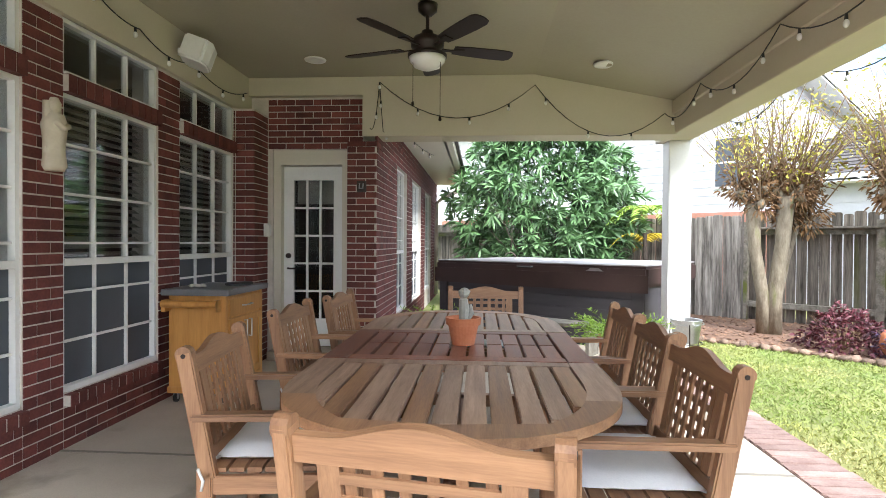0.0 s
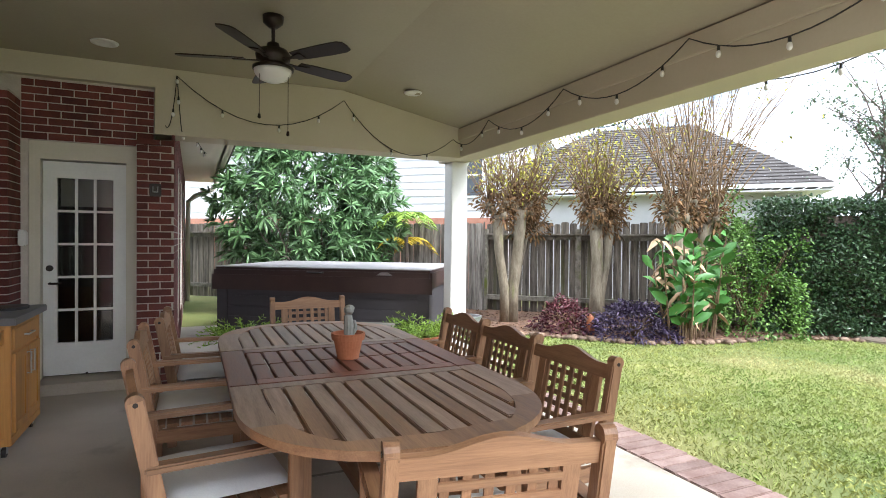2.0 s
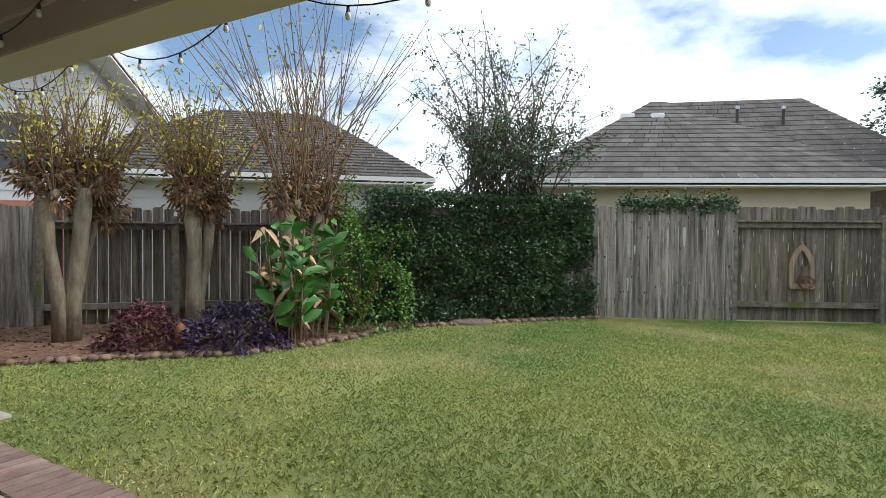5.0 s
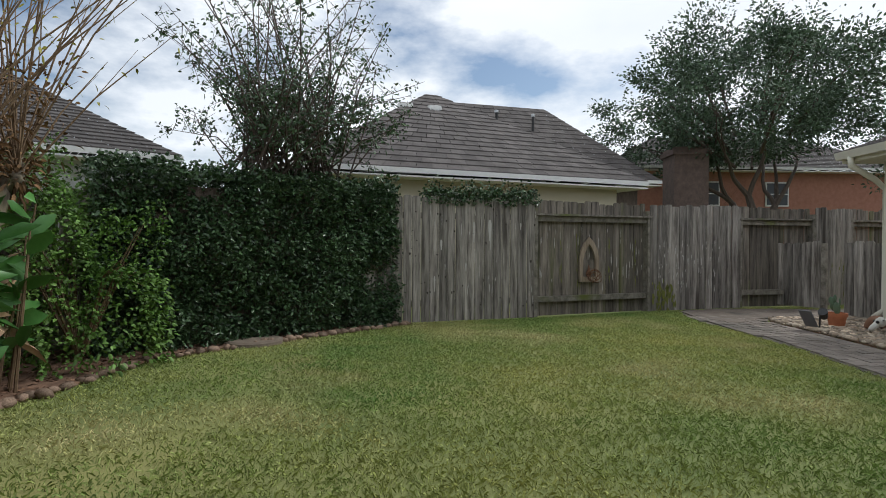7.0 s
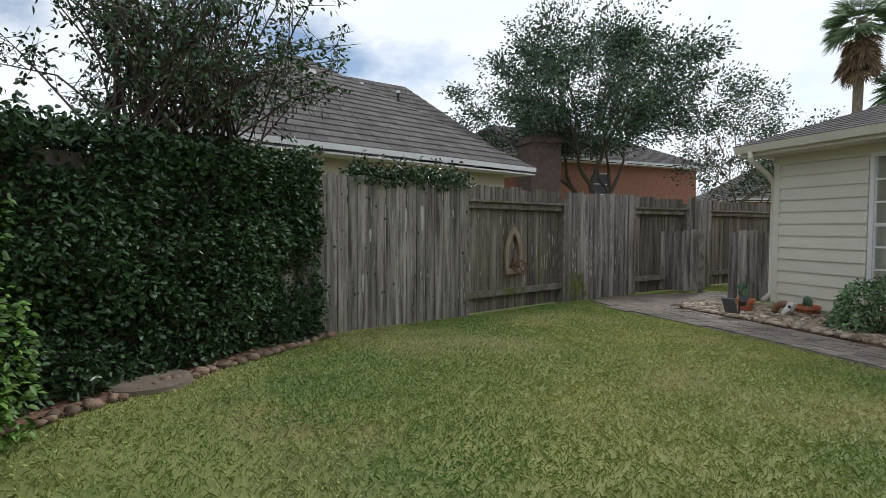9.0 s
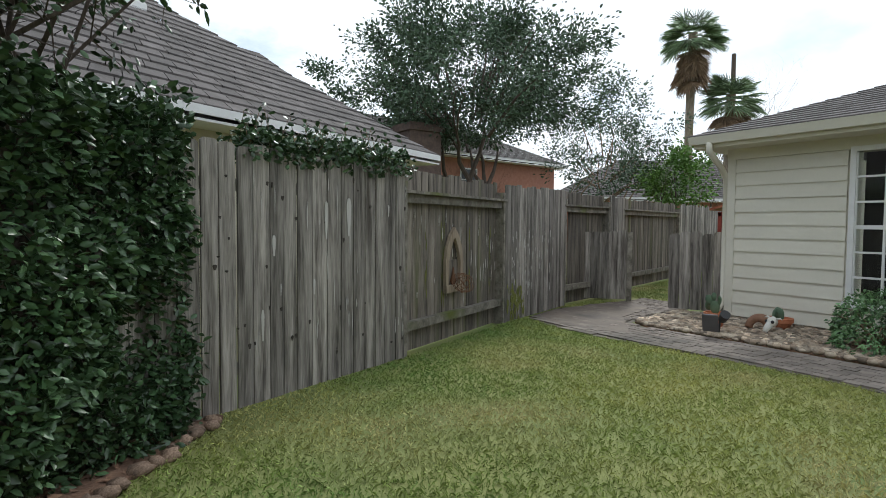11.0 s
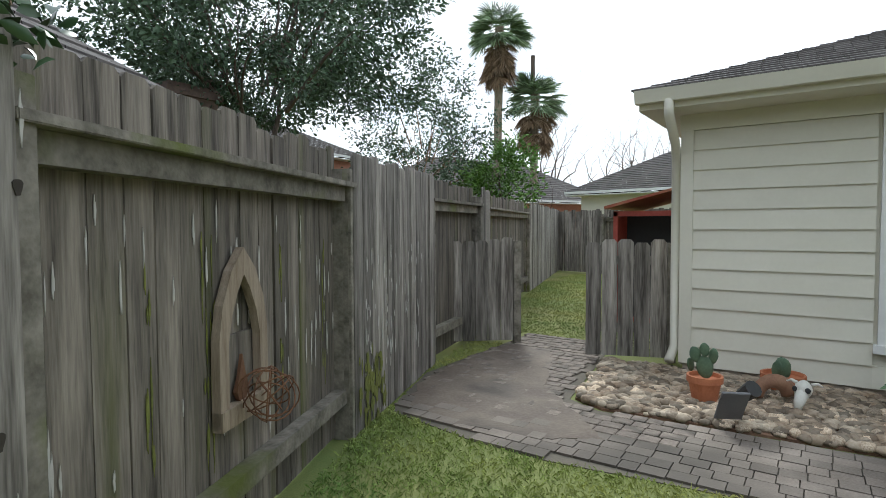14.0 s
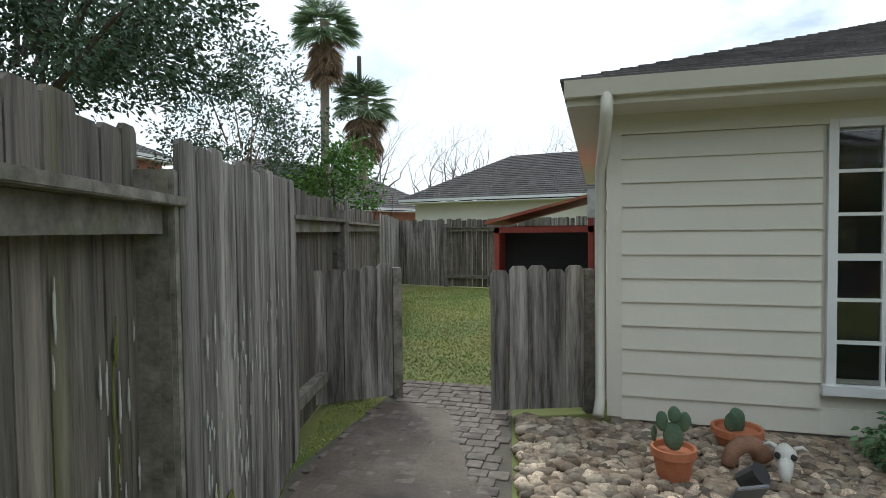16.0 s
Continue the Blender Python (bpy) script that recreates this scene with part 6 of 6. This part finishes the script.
edge = thing("stone_edging", "row of rounded stones edging the mulch bed", "edging")
pts = BED[2:11]
for (ax, ay), (bx, by) in zip(pts, pts[1:]):
    L, x = math.hypot(bx - ax, by - ay), 0.0
    while x < L:
        r = rnd(0.04, 0.07)
        stone(edge, ax + (bx - ax) * x / L + rnd(-0.04, 0.04), ay + (by - ay) * x / L + rnd(-0.04, 0.04), r * 0.45, r, edging)
        x += r * 1.7
rocks = thing("river_stones", "loose tan and brown river stones along the wall", "stones")
count, heap = 0, Shape()
for k in range(5000):
    x, y = rnd(6.4, 10.9), rnd(-4.4, -2.7)
    if not inside(x, y, ROCKS) or (8.05 - x) ** 2 + (-3.85 - y) ** 2 < 0.14:
        continue
    r = rnd(0.02, 0.055)
    if count < 290 and x > 8.6 and y > -3.9:
        stone(rocks, x, y, 0.02 + r * 0.4, r)
        count += 1
    else:
        heap.blob((x, y, 0.02 + r * 0.4), r, k, 0.3, 6, (1.2, 0.9, 0.65))
tagged(part("gravel", heap, STONE, rocks, smooth=True), kind="stuff")

chips = Shape()
for k in range(9000):
    x, y = rnd(2.2, 9.6), rnd(2.8, 10.0)
    if inside(x, y, BED):
        m = pose(x, y, 0.035, rnd(-25, 25), rnd(-25, 25), rnd(0, 360))
        a, b = rnd(0.015, 0.04), rnd(0.008, 0.018)
        chips.add([m @ Vector(q) for q in ((-a, -b, 0), (a, -b * 0.7, 0.004), (a * 0.8, b, 0), (-a, b, 0.006))], [(0, 1, 2, 3)])
solid("mulch_chips", chips, CHIP, "scattered bark chips and fallen leaves", "mulch", "stuff")

# paved path of small tumbled blocks, in curved rows
block = [Shape().box(-0.5, 0.5, -0.5, 0.5, -1, 0).mesh("paver", PAVER, bevel=0.06) for k in range(2)]
pav = thing("paved_path", "path of small grey-brown tumbled pavers", "path", kind="structure")
count, rest = 0, Shape()
row = 0
y = -5.28
while y < -1.78:
    x = 4.0 + (0.08 if row % 2 else 0) + rnd(-0.02, 0.02)
    while x < 12.3:
        w = random.choice((0.11, 0.14, 0.16))
        cx, cy = x + w / 2, y + 0.06 + 0.02 * math.sin(x * 2)
        if all(inside(cx + dx, cy + dy, PATHWAY) for dx in (-w * 0.4, w * 0.4) for dy in (-0.05, 0.05)):
            z = 0.018 + rnd(0, 0.006)
            if count < 300 and cx > 9.8 and cy < -2.4:
                ob = new("paver", block[count % 2])
                ob.matrix_world = pose(cx, cy, z, rnd(-1, 1), rnd(-1, 1), rnd(-2, 2)) @ Matrix.Diagonal((w - 0.007, 0.113, 0.03, 1))
                ob.parent = pav
                count += 1
            else:
                rest.box(cx - w / 2 + 0.0035, cx + w / 2 - 0.0035, cy - 0.0565, cy + 0.0565, -0.01, z)
        x += w
    y += 0.12
    row += 1
PAVR = mat("path_paver_joined", (0.14, 0.115, 0.095), (0.28, 0.24, 0.205), 0.9, 2.5, 0.5, 70, island=0.2, streak=((0.11, 0.095, 0.08), 0.6, 0.52))
tagged(part("pavers", rest, PAVR, pav), kind="stuff")

SILT = mat("damp_silt", (0.09, 0.066, 0.05), (0.21, 0.17, 0.135), 0.8, 2.6, 0.6, 40, streak=((0.055, 0.044, 0.035), 1.3, 0.55))
rim = [(11.7, -2.1), (11.2, -1.97), (10.7, -2.0), (10.2, -2.25), (10.6, -2.7), (11.05, -3.2), (11.3, -3.9), (11.55, -4.5), (12.1, -4.55), (12.14, -3.4), (12.0, -2.6)]
rim = [tuple(Vector(p).lerp(Vector(q), k / 8) + 0.05 * Vector((noise.noise(Vector((*p, k * 0.9))), noise.noise(Vector((*q, k * 0.9 + 7)))))) for p, q in zip(rim, rim[1:] + rim[:1]) for k in range(8)]
solid("path_silt", Shape().prism(rim, 0.0, 0.0228), SILT, "damp brown silt washed over the pavers", "silt", "structure")

brd = thing("patio_border", "soldier row of reddish brick pavers edging the patio", "edging", kind="structure")
bpv = Shape().box(0, 0.34, 0, 0.092, -0.05, 0.03).mesh("brick", BORDER, bevel=0.006)
for k in range(86):
    ob = new("brick", bpv)
    ob.location = (1.505 + rnd(-0.004, 0.004), -3.2 + k * 0.1, rnd(-0.004, 0.002))
    ob.parent = brd

# brick courses of the house
COURSE, LEN = 0.0677, 0.2
BRICKJ = BRICK


def bricks(parent, spans, place, near, seed):
    """spans: (u0, u1, z0, z1) on a face; place(u0, u1, z0, z1): the eight-corner box; near(u, z): which ones become parts first."""
    random.seed(seed)
    cells = []
    for u0, u1, z0, z1 in spans:
        j = 0
        z = z0
        while z < z1 - 0.03:
            u = u0 - (0.1 if j % 2 else 0.0)
            while u < u1 - 0.02:
                a, b = max(u, u0), min(u + LEN, u1)
                if b - a > 0.03:
                    cells.append((a + 0.005, b - 0.005, z + 0.005, min(z + COURSE, z1) - 0.005))
                u += LEN
            z += COURSE
            j += 1
    cells.sort(key=near)
    rest = Shape()
    for k, (a, b, c, d) in enumerate(cells):
        box = place(a, b, c, d)
        if k < 290:
            part("brick", Shape().box(*box), BRICK, parent)
        else:
            rest.box(*box)
    if rest.v:
        tagged(part("bricks", rest, BRICK, parent), kind="stuff")


sp = [(2.76, 3.06, 0, 2.66), (4.05, 4.36, 0, 2.66), (5.37, 5.4, 0, 2.66), (3.06, 4.05, 0, 0.27), (4.36, 5.37, 0, 0.27), (-2.0, 2.76, 0, 0.27), (-2.0, 1.55, 0.27, 2.66)]
bricks(wall_w, sp, lambda a, b, c, d: (WX - 0.03, WX, a, b, c, d), lambda q: abs(q[0] - 3.4), 1)
bricks(wall_w, [(5.4, 5.75, 0, 2.66)], lambda a, b, c, d: (-2.585, -2.57, a, b, c, d), lambda q: q[0], 2)
bricks(wall_w, [(WX + 0.01, -2.57, 0, 2.66)], lambda a, b, c, d: (a, b, 5.388, 5.405, c, d), lambda q: q[0], 3)
for a, b in WIN:
    n = round((b - a) / 0.075)
    for k in range(n):
        u = a + (b - a) * k / n
        part("sill_brick", Shape().box(WX - 0.1, WX + 0.045, u + 0.004, u + (b - a) / n - 0.004, 0.275, 0.352), BRICK, wall_w, bevel=0.004)
        part("lintel_brick", Shape().box(WX - 0.1, WX + 0.035, u + 0.004, u + (b - a) / n - 0.004, 2.2, 2.31), BRICK, wall_w)
bricks(wall_d, [(-2.57, -1.52, 2.3, 2.86)], lambda a, b, c, d: (a, b, 5.75, 5.775, c, d), lambda q: -q[0], 4)
bricks(wall_d, [(-1.66, -1.34, 0, 2.36)], lambda a, b, c, d: (a, b, 5.6, 5.625, c, d), lambda q: -q[0], 5)
bricks(wall_d, [(5.625, 6.0, 0, 2.42)], lambda a, b, c, d: (-1.365, -1.34, a, b, c, d), lambda q: q[0], 6)
bricks(wall_n, [(6.0, 7.0, 0, 2.72), (8.0, 8.6, 0, 2.72), (9.9, 10.6, 0, 2.72), (11.9, 13.5, 0, 2.72), (7.0, 8.0, 0, 0.34), (8.6, 9.9, 0, 0.34), (7.0, 8.0, 2.3, 2.72), (8.6, 9.9, 2.3, 2.72), (10.6, 11.9, 2.3, 2.72)], lambda a, b, c, d: (-1.365, -1.34, a, b, c, d), lambda q: q[0], 7)

# bare pale patches and knots on the fence boards
fe = bpy.data.objects["fence_east"]
PALE = mat("bare_wood", (0.42, 0.4, 0.37), (0.55, 0.53, 0.5), 0.9, 6, 0.3, 40, GRAIN_Z)
KNOT = mat("dark_knot", (0.03, 0.024, 0.018), (0.06, 0.05, 0.04), 0.9, 9, 0.3, 40)
random.seed(87)
for t, z, h, w, mt in ((0.6, 1.4, 0.4, 0.035, PALE), (0.7, 1.43, 0.42, 0.05, PALE), (0.55, 0.85, 0.16, 0.02, PALE), (0.4, 1.2, 0.2, 0.03, PALE), (0.36, 0.6, 0.3, 0.025, PALE), (0.9, 1.5, 0.14, 0.02, PALE)) + tuple((rnd(0.2, 1.0), rnd(0.15, 1.8), rnd(0.015, 0.06), rnd(0.012, 0.03), KNOT) for k in range(34)):
    c = along(SIDE[0], SIDE[1], t, 0.068, z)
    du = (Vector((*SIDE[1], 0)) - Vector((*SIDE[0], 0))).normalized()
    nn = Vector((du.y, -du.x, 0))
    ring = [c + du * (w / 2 * math.cos(a) * (1 + 0.3 * math.sin(3 * a))) + Vector((0, 0, h / 2 * math.sin(a) * (1 + 0.2 * math.cos(2 * a)))) for a in [i * math.pi / 7 for i in range(14)]]
    part("bare_patch" if mt is PALE else "knot", Shape().add(ring + [q + nn * 0.004 for q in ring], [tuple(range(14, 28))] + [(i, (i + 1) % 14, 14 + (i + 1) % 14, 14 + i) for i in range(14)]), mt, fe)

# moss and flaking pale wood further along the fence: stretch, side offset, then many small ragged spots
MOSS = mat("yellow_moss", (0.1, 0.11, 0.025), (0.21, 0.22, 0.05), 0.95, 9, 0.6, 60)


def spot(seg, t, z, h, w, mt, off, name):
    a, b = SIDE[seg], SIDE[seg + 1]
    du = (Vector((*b, 0)) - Vector((*a, 0))).normalized()
    nn = Vector((du.y, -du.x, 0))
    c = along(a, b, t, off, z)
    k1, k2 = rnd(0, 6), rnd(0, 6)
    ring = [c + du * (w / 2 * math.cos(q) * (1 + 0.35 * math.sin(3 * q + k1))) + Vector((0, 0, h / 2 * math.sin(q) * (1 + 0.3 * math.sin(4 * q + k2)))) for q in [i * math.pi / 6 for i in range(12)]]
    part(name, Shape().add(ring + [q + nn * 0.003 for q in ring], [tuple(range(12, 24))] + [(i, (i + 1) % 12, 12 + (i + 1) % 12, 12 + i) for i in range(12)]), mt, fe)


random.seed(88)
for k in range(70):
    spot(2, rnd(0.08, 0.75), rnd(0.35, 1.25), rnd(0.03, 0.12), rnd(0.006, 0.018), PALE, 0.0705, "bare_patch")
for k in range(46):
    spot(1, rnd(0.05, 0.97), rnd(0.45, 1.5), rnd(0.04, 0.2), rnd(0.005, 0.014), PALE, -0.0645, "bare_patch")
for k in range(30):
    spot(0, rnd(0.3, 1.0), rnd(0.2, 1.8), rnd(0.04, 0.25), rnd(0.005, 0.012), PALE, 0.0705, "bare_patch")
for k in range(60):
    z = rnd(0.03, 0.62) * rnd(0.5, 1)
    spot(2, rnd(0.03, 0.3) * (1 - 0.5 * z), z, rnd(0.04, 0.14), rnd(0.015, 0.05), MOSS, 0.071, "moss")
for t0 in (0.24, 0.38, 0.4, 0.66, 0.9):
    for k in range(9):
        spot(1, t0 + rnd(-0.008, 0.008), rnd(0.5, 1.35), rnd(0.06, 0.22), rnd(0.005, 0.012), MOSS, -0.064, "moss")
for k in range(30):
    spot(4, rnd(0, 1), rnd(0.1, 0.9), rnd(0.05, 0.2), rnd(0.01, 0.03), MOSS, 0.071, "moss")

# lawn: short blades over the yard
random.seed(91), np.random.seed(91)
N = 230000
xy = np.column_stack([np.random.uniform(1.85, 12.5, N), np.random.uniform(-2.6, 8.5, N)])
near = np.column_stack([np.random.uniform(2.5, 12.0, 60000), np.random.uniform(-2.4, 3.5, 60000)])
side_yard = np.column_stack([np.random.uniform(10.6, 15.0, 60000), np.random.uniform(-14.5, -5.3, 60000)])
verge = np.column_stack([np.random.uniform(11.4, 12.7, 9000), np.random.uniform(-4.6, -1.2, 9000)])
xy = np.concatenate([xy, near, side_yard, verge])


def mask(poly):
    x, y = xy[:, 0], xy[:, 1]
    hit = np.zeros(len(xy), bool)
    for (ax, ay), (bx, by) in zip(poly, poly[1:] + poly[:1]):
        if ay != by:
            hit ^= ((ay > y) != (by > y)) & (x < (bx - ax) * (y - ay) / (by - ay) + ax)
    return hit


keep = ~(mask(BED) | mask(PATHWAY) | mask(ROCKS)) & ~((xy[:, 0] < 2.2) & (xy[:, 1] > 5.2)) & ~((xy[:, 0] < 10.5) & (xy[:, 1] < -4.3)) & ((xy[:, 0] - 8.19) ** 2 + (xy[:, 1] - 4.46) ** 2 > 0.13)
line_x = np.interp(-xy[:, 1], [-s[1] for s in SIDE], [s[0] for s in SIDE])
keep &= xy[:, 0] < line_x - 0.05
xy = xy[keep]
n = len(xy)
P = np.column_stack([xy, np.zeros(n)])
D = np.column_stack([np.random.normal(size=(n, 2)) * 0.55, np.ones(n)])
leaves("lawn_grass", P, D, np.random.uniform(0.03, 0.065, n), np.random.uniform(0.004, 0.008, n), GRASS, None, 0.35, "short lawn grass, green with yellow patches", "stuff", "grass", True)
